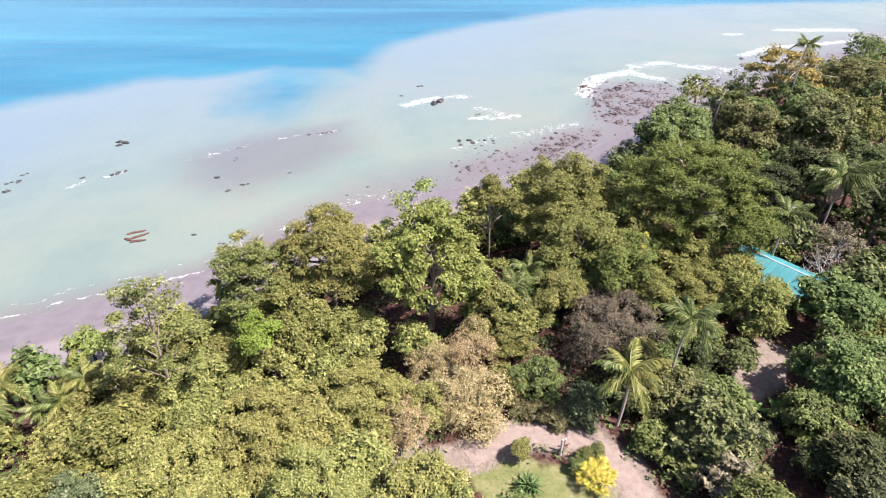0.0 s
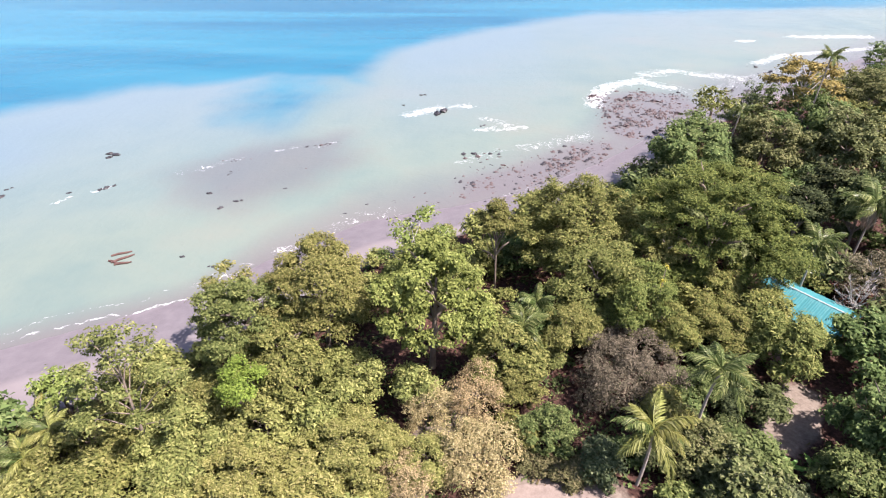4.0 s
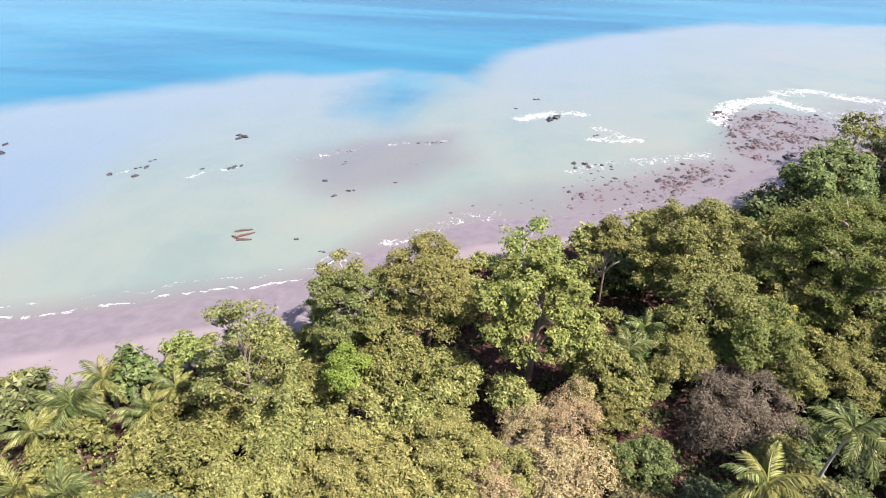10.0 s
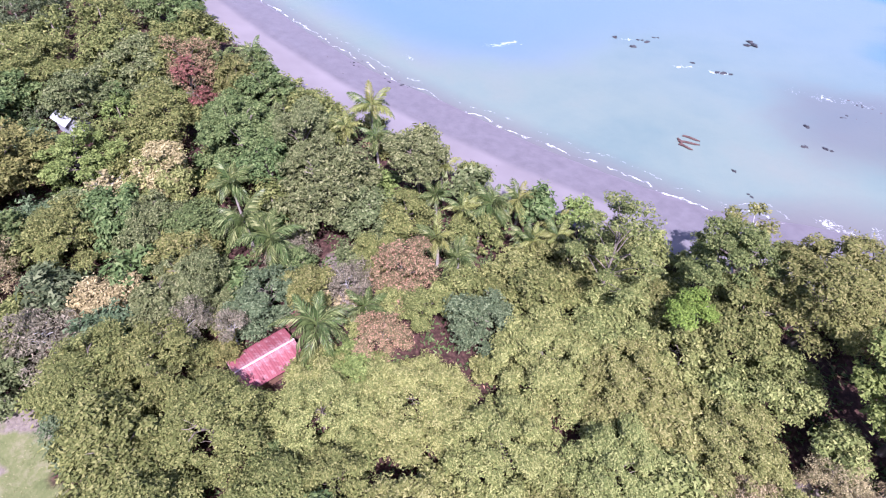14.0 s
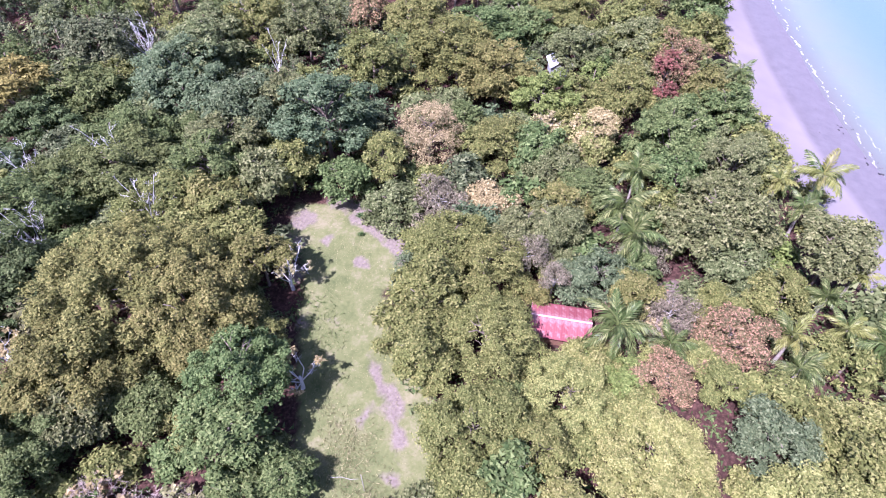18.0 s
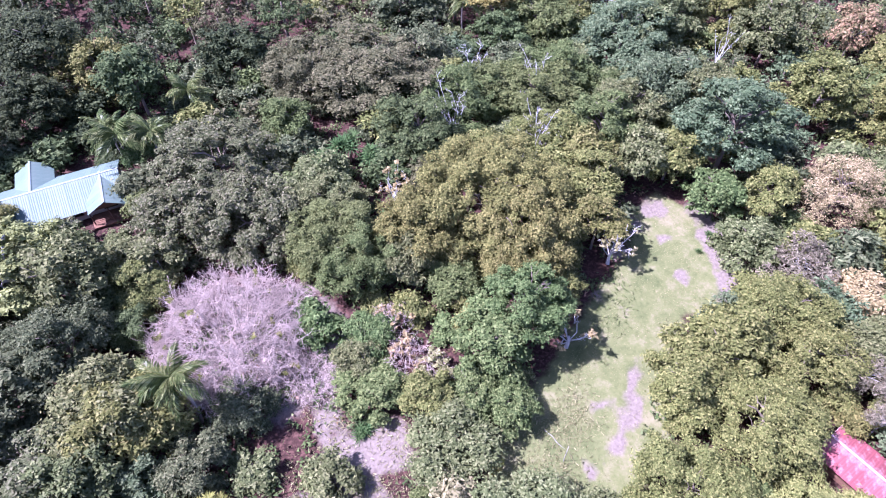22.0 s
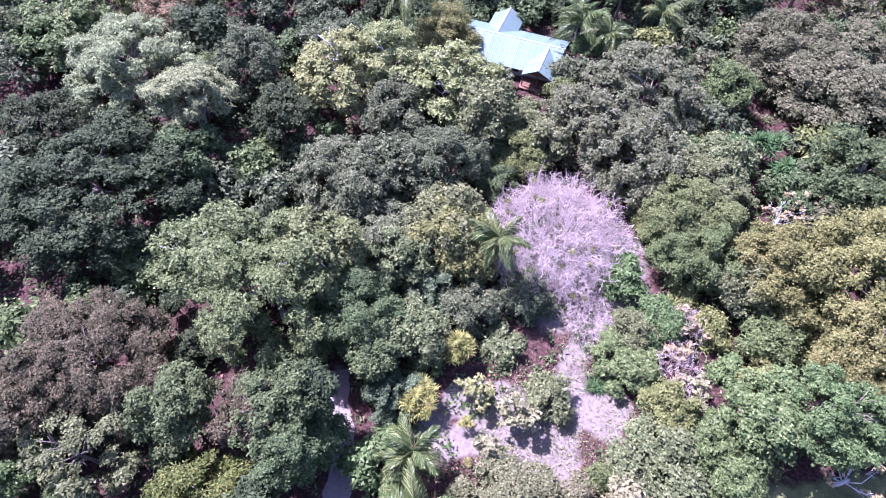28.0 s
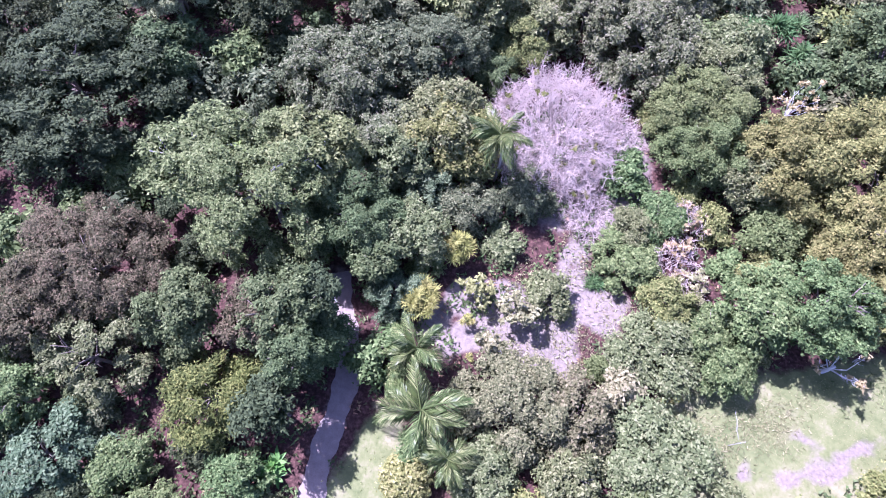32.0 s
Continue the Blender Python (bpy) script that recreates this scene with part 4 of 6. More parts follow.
palm(-55.6, 44.9, 5.2, 4.0)
palm(-54.5, 49.1, 5.2, 3.7, yellowed=True)
palm(-47.6, 45.7, 4.4, 3.0)
palm(-47.3, 51.1, 4.4, 3.1, yellowed=True)
palm(-115.9, 25.0, 7.4, 2.6)
palm(-100.9, 24.7, 6.7, 3.1)
palm(-77.4, 9.8, 7.4, 3.9)
palm(-67.9, 9.4, 6.7, 4.6)
palm(-61.5, 11.9, 7.4, 4.8)
palm(-52.0, 33.3, 5.9, 3.4, yellowed=True)
palm(-47.7, 34.4, 5.2, 3.3)
palm(-44.8, 12.8, 6.3, 4.6, dead=2)
palm(-46.7, 19.8, 3.7, 3.0)
palm(-120.8, 18.0, 7.4, 2.9)
palm(22.6, -30.6, 11.0, 4.1)
palm(57.0, -71.0, 14.0, 5.6, yellowed=True)
palm(22.1, -82.4, 9.0, 4.3)
palm(28.7, -87.8, 8.0, 4.2)
palm(14.8, -93.0, 9.0, 4.4)
palm(21.5, -3.0, 5.0, 4.0)
palm(18.0, 3.0, 5.0, 5.2)
palm(13.2, 6.6, 5.0, 3.3)
palm(-105.2, 21.1, 6.7, 4.0)
palm(-117.9, 23.9, 8.1, 3.5)
palm(27.5, -83.7, 9.0, 4.9)
palm(-46.7, -105.7, 9.0, 4.4)

# ---- leafless trees ----
def twigs(rng, starts, dirs, lengths, radius, bend=.35):
    """Thin tapering three-sided twigs, two lengths each."""
    n = len(starts)
    d = unit(dirs)
    mid = starts + d * (lengths * .5)[:, None] + rng.normal(0, 1, (n, 3)) * (lengths * bend * .2)[:, None]
    end = mid + unit(d + rng.normal(0, bend, (n, 3)) + (0, 0, .1)) * (lengths * .5)[:, None]
    a = unit(np.cross(d, rng.normal(size=(n, 3))))
    b = np.cross(d, a)
    rings = []
    for p, r in ((starts, radius), (mid, radius * .7), (end, radius * .3)):
        for k in range(3):
            w = 2.0944 * k
            rings.append(p + (a * math.cos(w) + b * math.sin(w)) * r)
    V = np.stack(rings, 1).reshape(-1, 3)
    q = np.array([(j * 3 + k, j * 3 + (k + 1) % 3, j * 3 + 3 + (k + 1) % 3, j * 3 + 3 + k) for j in (0, 1) for k in range(3)])
    return V, (np.arange(n)[:, None, None] * 9 + q[None]).reshape(-1, 4), end


def bare_tree(x, y, h, r, material, label, limbs=14, forks=6, tips=4, stem=.16, tufts="", tuft_n=0, name="bare_tree", seed=3, low=.25, spread=.7, fork=(.16, .34), clump=0.0):
    rng = np.random.default_rng(seed)
    t = thing(name, (x, y, gz(x, y) - .05), label, "tree", "", rng.uniform(0, 360))
    k = np.arange(limbs) + .5
    z = 1 - (1 - low) * k / limbs
    ang = k * 2.39996
    ring = np.sqrt(np.clip(1 - z ** 2, .02, 1))
    goal = np.stack([np.cos(ang) * ring * r, np.sin(ang) * ring * r, z * h], 1) * rng.uniform(.72, .92, limbs)[:, None]
    base = np.array([0, 0, h * .18])
    part("trunk", mesh_of("trunk", *tube([(0, 0, -.1), (.1, 0, h * .12), (0, .1, h * .3)], (stem * 1.5, stem * 1.1, stem * .7), 8), material, True), None, t)
    base = base + goal * (clump, clump, clump * .3) + rng.normal(0, .12, (limbs, 3))
    V1, F1, E1 = twigs(rng, base, goal - base, np.linalg.norm(goal - base, axis=1), stem * .42, .25)
    part("branchwork", mesh_of("branchwork", V1, F1, material), None, t)
    # forks leave the limbs, and fine twigs leave the forks
    who = np.repeat(np.arange(limbs), forks)
    s = rng.uniform(.35, 1.0, len(who))
    p2 = base[who] + (E1[who] - base[who]) * s[:, None]
    d2 = unit(E1[who] - base[who]) * spread + rng.normal(0, .62, (len(who), 3)) + (0, 0, .2)
    l2 = rng.uniform(*fork, len(who)) * r
    V2, F2, E2 = twigs(rng, p2, d2, l2, stem * .2)
    who3 = np.repeat(np.arange(len(who)), tips)
    p3 = p2[who3] + (E2[who3] - p2[who3]) * rng.uniform(.25, 1.0, len(who3))[:, None]
    d3 = unit(E2[who3] - p2[who3]) * .6 + rng.normal(0, .65, (len(who3), 3)) + (0, 0, .2)
    V3, F3, E3 = twigs(rng, p3, d3, rng.uniform(.5, .6) * fork[0] * r * rng.uniform(.7, 1.8, len(who3)), max(.016, stem * .1))
    part("twig_crown", mesh_of("twig_crown", np.concatenate([V2, V3]), np.concatenate([F2, F3 + len(V2)]), material), None, t)
    if tufts:
        pick = rng.choice(len(E3), min(tuft_n, len(E3)), replace=False)
        P = np.repeat(E3[pick], 9, 0) + rng.normal(0, .16, (len(pick) * 9, 3))
        V, F = leaves(P, rng.normal(0, .5, P.shape) + (0, 0, 1), rng.uniform(.3, .6, len(P)), .26, rng)
        part("foliage", mesh_of("foliage", V, F, LEAF_MAT[tufts]), None, t)
    PLACED.append((x, y, r * .8))
    return t


bare_tree(17.0, -40.4, 9.3, 13.6, M_PINK_TWIG, "wide leafless tree with a dome of pinkish-grey twigs", 150, 17, 6, .19, "olive", 40, seed=5, low=.03, spread=.1, fork=(.09, .2), clump=.62)
bare_tree(8.6, -30.5, 2.6, 4.8, M_PINK_TWIG, "leafless pinkish shrub below the bare tree", 40, 10, 5, .1, seed=6, spread=.15, clump=.7)
bare_tree(-24.4, -22.0, 8.5, 4.0, M_WHITE_BARK, "white-barked tree with few pale leaves at the lawn's edge", 7, 5, 3, .22, "straw", 26, seed=8)
bare_tree(-38.2, -32.5, 10.5, 4.2, M_WHITE_BARK, "tall white-barked leafless tree at the lawn's edge", 7, 5, 3, .22, "straw2", 16, seed=9, low=.5)
bare_tree(-3.5, -28.0, 5.5, 4.2, M_PINK_TWIG, "tangle of grey dead branches with a few yellow leaves", 26, 8, 5, .12, "straw", 24, seed=10, spread=.2, clump=.5)
bare_tree(-3.2, -34.0, 5.0, 4.4, M_PINK_TWIG, "tangle of grey dead branches with a few yellow leaves", 22, 8, 5, .12, "straw", 22, seed=36, spread=.25, clump=.4)
bare_tree(-6.5, -25.0, 4.5, 3.4, M_PINK_TWIG, "tangle of grey dead branches on dry ground", 18, 8, 5, .11, "straw2", 60, seed=37, spread=.25, clump=.4)
bare_tree(-12.6, -57.5, 11.0, 3.6, M_WHITE_BARK, "white-barked tree with few pale leaves", 7, 5, 3, .2, "straw", 24, seed=12, low=.5)
bare_tree(-39.2, -57.4, 16.0, 5.5, M_WHITE_BARK, "grey leafless tree standing among the woods", 9, 6, 4, .2, seed=14, low=.4)
bare_tree(-28.9, -70.2, 16.5, 5.5, M_WHITE_BARK, "grey leafless tree standing among the woods", 9, 6, 4, .2, seed=15, low=.4)
bare_tree(-47.0, -72.0, 17.0, 5.5, M_WHITE_BARK, "grey leafless tree standing among the woods", 9, 6, 4, .2, seed=16, low=.4)
bare_tree(-83.4, -100.1, 16.0, 5.5, M_WHITE_BARK, "grey leafless tree standing among the woods", 12, 7, 4, .2, seed=31, low=.4)
bare_tree(-88.8, -68.5, 17.0, 3.0, M_WHITE_BARK, "slender grey dead trunk among the woods", 5, 4, 3, .2, seed=32, low=.6)
bare_tree(-38.3, -82.0, 14.5, 5.0, M_WHITE_BARK, "grey leafless tree standing among the woods", 10, 6, 4, .2, seed=33, low=.4)
bare_tree(52.0, -17.0, 19.5, 3.4, M_WHITE_BARK, "dead branched top of a grey tree among green crowns", 5, 4, 3, .24, "lime2", 18, seed=17, low=.6)
bare_tree(63.0, 76.0, 9.0, 4.8, M_PALE_BARK, "leafless grey tree beside the turquoise roof", 16, 8, 4, .2, seed=18)
bare_tree(2.5, 49.5, 4.5, 3.6, M_PINK_TWIG, "dry leafless shrub beside the path", 18, 8, 4, .1, "dry", 120, seed=19)
bare_tree(-49.5, 17.5, 5.0, 4.0, M_PINK_TWIG, "dry leafless shrub near the hut", 18, 8, 4, .1, "dry", 60, seed=20)
bare_tree(31.0, 36.5, 6.0, 4.4, M_PALE_BARK, "dry grey shrub with fine twigs beside the drive", 22, 8, 5, .1, "greydry", 240, seed=21)
bare_tree(31.4, 42.8, 7.0, 6.0, M_PALE_BARK, "grey-green twiggy tree with thin leaves beside the drive", 42, 9, 5, .13, "grey", 1500, seed=35, low=.2, spread=.4)
bare_tree(37.5, -71.0, 6.0, 2.8, M_PALE_BARK, "pale leaf-poor tree in front of the house", 12, 6, 3, .12, "blossom", 60, seed=22)
bare_tree(33.0, -57.0, 6.0, 2.2, M_PINK_TWIG, "small dead pinkish shrub", 9, 6, 3, .1, seed=23)
bare_tree(14.0, -7.5, 6.5, 2.2, M_PALE_BARK, "thin crooked grey tree with sparse leaves", 7, 5, 3, .14, "straw2", 50, seed=24, low=.5)
bare_tree(-88.0, -8.0, 10.0, 4.5, M_PALE_BARK, "leafless beige tree among the woods", 16, 8, 4, .16, "dry", 160, seed=25, low=.3)


def pad_tree(x, y, h, r, species, label, pads=14, low=.45, leaf=(.32, .2), each=170, size=.3, bark=M_PALE_BARK, seed=1, girth=.2):
    """An open tree: bare limbs in sight, each ending in a flat spray of leaves."""
    rng = np.random.default_rng(seed)
    t = thing("tree", (x, y, gz(x, y) - .05), label, "tree", "", rng.uniform(0, 360))
    k = np.arange(pads) + .5
    up = 1 - (1 - low) * k / pads + rng.normal(0, .02, pads)
    out = r * (1 - size * .6) * np.sqrt(np.clip(1 - ((up - low) / (1.02 - low)) ** 2, .03, 1)) * rng.uniform(.65, 1.0, pads)
    ang = k * 2.39996 + rng.normal(0, .25, pads)
    goal = np.stack([np.cos(ang) * out, np.sin(ang) * out, up * h - .25], 1)
    lean = rng.normal(0, .05, 2) * h
    spine = [np.array([lean[0] * s * s, lean[1] * s * s, h * s]) for s in (0, .25, .5, .72, .9)]
    part("trunk", mesh_of("trunk", *tube(spine, (girth * 1.4, girth, girth * .8, girth * .5, girth * .2), 8), bark, True), None, t)
    for g, o in zip(goal, out):
        s0 = max(.22, min(.86, g[2] / h - .1 - .5 * o / h))
        p0 = np.array([lean[0] * s0 * s0, lean[1] * s0 * s0, h * s0])
        mid = p0 * .45 + g * .55 + rng.normal(0, .3, 3) + (0, 0, .12 * o)
        bits = [tube([p0, mid, g], (girth * .42, girth * .3, girth * .12), 5)]
        for _ in range(3):
            q = g + rng.normal(0, 1, 3) * (size * r * .6, size * r * .6, .25)
            bits.append(tube([mid * .5 + g * .5, (g + q) / 2, q], (girth * .16, girth * .12, .015), 4))
        part("limb", mesh_of("limb", *joined(bits), bark, True), None, t)
    n = pads * each
    who = np.repeat(np.arange(pads), each)
    wide = (size * r * rng.uniform(.7, 1.25, pads))[who]
    D = unit(rng.normal(size=(n, 3)) + (0, 0, .5))
    spray = rng.normal(0, .3, (pads, 9, 3))[who, rng.integers(0, 9, n)] * (1, 1, .4)
    P = goal[who] + (D * (.36 + .22 * rng.uniform(0, 1, n))[:, None] * (1, 1, .4) + spray) * wide[:, None]
    V, F = leaves(P, D * .5 + (0, 0, .7) + rng.normal(0, .3, (n, 3)), leaf[0] * rng.uniform(.6, 1.3, n), leaf[1], rng)
    part("crown", mesh_of("crown", V, F, LEAF_MAT[species]), None, t)
    PLACED.append((x, y, r * .7))
    return t


pad_tree(-33.6, 48.6, 20.5, 6.2, "shore", "tall slender tree with an open tiered crown at the beach", 19, .5, (.28, .17), 230, .29, M_BARK, seed=41)
pad_tree(87.6, 145.8, 21.0, 11.0, "amber", "amber-yellow tree with an open umbrella crown", 22, .62, (.5, .34), 190, .24, seed=42, girth=.35)
pad_tree(-3.6, 72.0, 21.5, 6.0, "lime2", "light green tree with stray open branches at the beach", 10, .62, each=170, size=.28, seed=43)
pad_tree(-29.5, 69.0, 13.8, 4.8, "olive", "olive-green tree leaning out over the beach", 8, .6, each=200, size=.34, seed=44)


# ---- spiky plants ----
def blade_mesh(key, n, length, width, material, arch=.5, spread=1.0, seed=1):
    rng = np.random.default_rng(seed)
    v, f = [], []
    for k in range(n):
        a, up = k * 2.39996, 1.25 - 1.15 * spread * (k / n) + rng.normal(0, .08)
        L = length * rng.uniform(.8, 1.1)
        d = np.array([math.cos(a), math.sin(a), 0])
        side = np.array([-d[1], d[0], 0])
        i0 = len(v)
        for j, (s, w) in enumerate(((0, .5), (.35, 1.0), (.7, .8), (1.0, .08))):
            p = d * L * s * math.cos(up) + np.array([0, 0, L * (s * math.sin(up) - arch * s * s * .6)])
            v += [tuple(p - side * width * w / 2), tuple(p + np.array([0, 0, -width * .12])), tuple(p + side * width * w / 2)]
        for j in range(3):
            for m in (0, 1):
                q = i0 + j * 3 + m
                f.append((q, q + 1, q + 4, q + 3))
    return mesh_of(key, v, f, material)


M_YELLOW_BLADE = leaf_material("yellow_blades", (.240, .220, .030), (.460, .420, .070), (.640, .580, .140), .2)
M_OLIVE_BLADE = leaf_material("olive_blades", (.110, .115, .026), (.230, .225, .055), (.400, .380, .120), .2)
M_GREEN_BLADE = leaf_material("green_blades", (.028, .062, .018), (.062, .116, .034), (.125, .195, .070), .2)
M_BANANA = leaf_material("banana_leaf", (.050, .120, .020), (.110, .220, .045), (.220, .340, .100), .25, .4)
BLADES = {
    "yellow": blade_mesh("leaf_rosette", 34, 1.0, .10, M_YELLOW_BLADE, .5, 1.0, 2),
    "olive": blade_mesh("leaf_rosette", 34, 1.0, .10, M_OLIVE_BLADE, .5, 1.0, 6),
    "green": blade_mesh("leaf_rosette", 34, 1.2, .11, M_GREEN_BLADE, .5, 1.0, 3),
    "banana": blade_mesh("leaf_rosette", 11, 2.4, .62, M_BANANA, .55, .8, 4),
    "cycad": blade_mesh("leaf_rosette", 26, 1.7, .16, M_GREEN_BLADE, .75, 1.0, 5),
}


def spiky(x, y, kind, heads, h, spread, label, name, category="shrub", scale=1.0, seed=1):
    """A clump of stems, each with its rosette of long leaves."""
    rng = np.random.default_rng(seed)
    t = thing(name, (x, y, gz(x, y) - .03), label, category)
    for k in range(heads):
        a, d = k * 2.4, spread * math.sqrt((k + .3) / heads)
        px, py, pz = math.cos(a) * d, math.sin(a) * d, h * rng.uniform(.55, 1.0) * (1 - .25 * d / max(spread, .1))
        part("stem", mesh_of("stem", *tube([(px * .35, py * .35, 0), (px * .8, py * .8, pz * .6), (px, py, pz)], (.07, .055, .045), 5), M_BARK, True), None, t)
        head = part("leaf_rosette", BLADES[kind], None, t)
        head.location, head.scale = (px, py, pz - .1), (scale * rng.uniform(.8, 1.15),) * 3
        head.rotation_euler = (rng.normal(0, .15), rng.normal(0, .15), rng.uniform(0, 6))
    PLACED.append((x, y, max(.6, spread * .8)))
    return t


spiky(17.2, 38.6, "yellow", 26, 2.6, 2.1, "bright yellow spiky-leaved shrub beside the path", "yellow_shrub", scale=.9, seed=1)
spiky(9.6, 37.6, "cycad", 2, 1.2, .5, "dark green cycad with long stiff leaves", "cycad", scale=1.5, seed=2)
spiky(4.8, -21.6, "green", 5, .6, .9, "green sword-leaved plant on the bare ground", "agave", "plant", 1.1, 3)
spiky(22.6, -17.6, "olive", 22, 5.2, 2.0, "tall yellow-green spiky-leaved shrub", "dracaena", scale=1.3, seed=4)
spiky(24.2, -9.4, "olive", 24, 4.2, 2.1, "olive-yellow rounded shrub of narrow leaves", "dracaena", scale=1.4, seed=5)
spiky(17.8, -9.6, "olive", 5, 3.2, .8, "slender yellow-leaved shrub beside the yard", "dracaena", scale=.7, seed=6)
spiky(15.6, -5.4, "olive", 3, 2.4, .5, "slender yellow-leaved shrub beside the yard", "dracaena", scale=.6, seed=7)
spiky(-8.7, -72.0, "green", 9, 6.5, 2.0, "tall green sword-leaved screw pine", "screw_pine", scale=2.1, seed=8)
spiky(-4.2, -69.0, "green", 6, 6.0, 1.6, "tall green sword-leaved screw pine", "screw_pine", scale=1.9, seed=9)
spiky(-12.1, -67.5, "green", 8, 5.2, 1.8, "tall green sword-leaved screw pine", "screw_pine", scale=2.0, seed=10)
spiky(-3.0, -18.0, "olive", 6, 2.0, 1.2, "grey-green shrub with yellow leaf tips", "dracaena", scale=.6, seed=11)
spiky(-8.0, -11.0, "olive", 5, 1.8, 1.2, "low shrub with yellow leaf tips", "dracaena", scale=.6, seed=12)
for bx, by, bs in ((39.0, 48.0, 1.0), (42.0, 47.0, 1.15), (45.6, 49.0, .95), (47.0, 45.8, 1.1), (36.5, 45.0, .9), (43.5, 44.0, .8)):
    spiky(bx, by, "banana", 2, 1.8 * bs, .6, "banana plant with broad green leaves", "banana_plant", "plant", bs * .8, int(bx))
spiky(30.0, 71.0, "yellow", 5, 15.0, .8, "slender yellow-leaved spike above green crowns", "yellow_spire", scale=.8, seed=14)
spiky(31.0, 15.5, "banana", 4, 1.2, 1.2, "dark broad-leaved clump beside the drive", "banana_plant", "plant", .7, 15)
spiky(-56.5, -31.0, "green", 3, .5, .4, "small green shrub on the lawn", "low_shrub", "shrub", .8, 16)
spiky(-52.5, -29.0, "green", 2, .5, .3, "small dark shrub on the lawn", "low_shrub", "shrub", .7, 17)
for hk, hx, hy, hh, hr in (("greydk", 25.8, -77, 6, 3), ("moss", 26.5, -71.5, 5, 2.6), ("dark", 36.5, -66.5, 4, 2.4), ("grey", 30.5, -66, 3.5, 2), ("green", 25.5, -84, 7, 3.2), ("greydk", 41, -68.5, 4.5, 2.6)):
    tree(hk, hx, hy, hh, hr)
tree("red", 64.5, 79.5, 3.5, 2.0)
tree("red", 66.5, 77.0, 3.0, 1.8)
bare_tree(12.5, -13.0, 6.0, 3.4, M_PALE_BARK, "thin pale tree with an open crown beside the yard", 9, 6, 4, .12, "straw2", 90, seed=27, low=.45)
bare_tree(18.0, -13.5, 5.5, 2.8, M_PALE_BARK, "thin pale tree with an open crown beside the yard", 8, 6, 4, .12, "light", 80, seed=28, low=.45)
tree("olive", 9.2, 42.2, 2.6, 1.2)
for hx, hy in ((9.8, 49.2), (11.4, 48.4), (13.0, 47.8), (14.6, 47.5), (16.2, 47.6), (17.8, 47.9)):
    tree("russet2", hx, hy, 2.3, 1.6, group="low hedge along the path")
for hx, hy in ((16.6, 41.6), (18.0, 42.0), (15.4, 40.2)):
    tree("moss", hx, hy, 1.7, 1.0)


# tall trees added to shade the drive, dark-leaved to deepen the gaps
for k, (dx, dy, dh, dr) in enumerate(((36.0, 0.5, 14, 4.6), (32.8, 4.5, 13, 3.4), (32.6, 9.5, 12, 3.0), (30.5, -11.0, 8, 2.6), (33.0, -13.0, 9, 3.2))):
    tree(("dark", "dark", "darkgrey")[k % 3], dx, dy, dh, dr)


# ---- houses ----
def box(sx, sy, sz, at=(0, 0, 0), bevel=.012):
    bm = bmesh.new()
    bmesh.ops.create_cube(bm, size=1, matrix=Matrix.LocRotScale(at, None, (sx, sy, sz)))
    bmesh.ops.bevel(bm, geom=bm.edges[:], offset=min(bevel, min(sx, sy, sz) * .3), segments=1, affect="EDGES")
    return bm


def sheet_metal(name, c1, c2, worn, rough=.42, metal=.0):
    m, nt, b = mat_new(name, rough + .15, .25)
    broad, fine = noise_at(nt, .8, 5.0, .65), noise_at(nt, 9.0, 3.0)
    info = nt.nodes.new("ShaderNodeObjectInfo")
    col = mix(nt, info.outputs["Random"], c1, c2)
    stain = ramp(nt, broad, [(.48, (0, 0, 0)), (.68, (1, 1, 1))])
    col = mix(nt, math_node(nt, "MULTIPLY", stain, .55), col, worn)
    nt.links.new(col, b.inputs["Base Color"])
    bump(nt, b, fine, .15, .01)
    return m


M_TEAL_ROOF = sheet_metal("turquoise_sheet", (0.028, 0.167, 0.180), (0.040, 0.198, 0.208), (0.093, 0.242, 0.242))
M_MINT_ROOF = sheet_metal("mint_sheet", (.100, .152, .122), (.126, .180, .146), (.170, .208, .180))
M_RED_ROOF = sheet_metal("red_sheet", (.180, .048, .054), (.240, .072, .078), (.380, .270, .262), .6)
M_GREY_ROOF = sheet_metal("grey_sheet", (.330, .330, .340), (.420, .420, .430), (.280, .270, .260), .5)
M_CAP = sheet_metal("ridge_cap", (0.285, 0.352, 0.345), (0.330, 0.390, 0.383), (0.300, 0.323, 0.315))
M_RED_CAP = sheet_metal("faded_ridge_cap", (.460, .250, .250), (.520, .370, .360), (.560, .510, .500))
M_WOOD = rough_material("brown_boards", (.110, .055, .035), (.230, .125, .080), 3.0, relief=.4, distance=.01)
M_WALL = rough_material("pale_wall", (.520, .480, .420), (.640, .600, .540), 1.5, relief=.1, distance=.01)
# near-black skin for solid panels: the unlit inside is put into the colour
M_DARK = rough_material("painted_opening_shade", (.012, .011, .010), (.030, .026, .022), 3.0)
M_CONCRETE = rough_material("concrete", (.420, .385, .350), (.560, .520, .480), 2.0, relief=.2, distance=.01)


def corrugated(w, d, pitch=.3, amp=.012, thick=.012):
    """One roof sheet, w along the ridge and d down the slope, with its waves."""
    n = max(4, int(w / pitch * 2))
    v, f = [], []
    for z in (0, -thick):
        for s in (0, d):
            for i in range(n + 1):
                v.append((w * (i / n - .5), -s, z + (amp if i % 2 else -amp)))
    m = n + 1
    for i in range(n):
        f += [(i, i + 1, m + i + 1, m + i), (2 * m + i, 3 * m + i, 3 * m + i + 1, 2 * m + i + 1), (m + i, m + i + 1, 3 * m + i + 1, 3 * m + i), (i + 1, i, 2 * m + i, 2 * m + i + 1)]
    return v, f


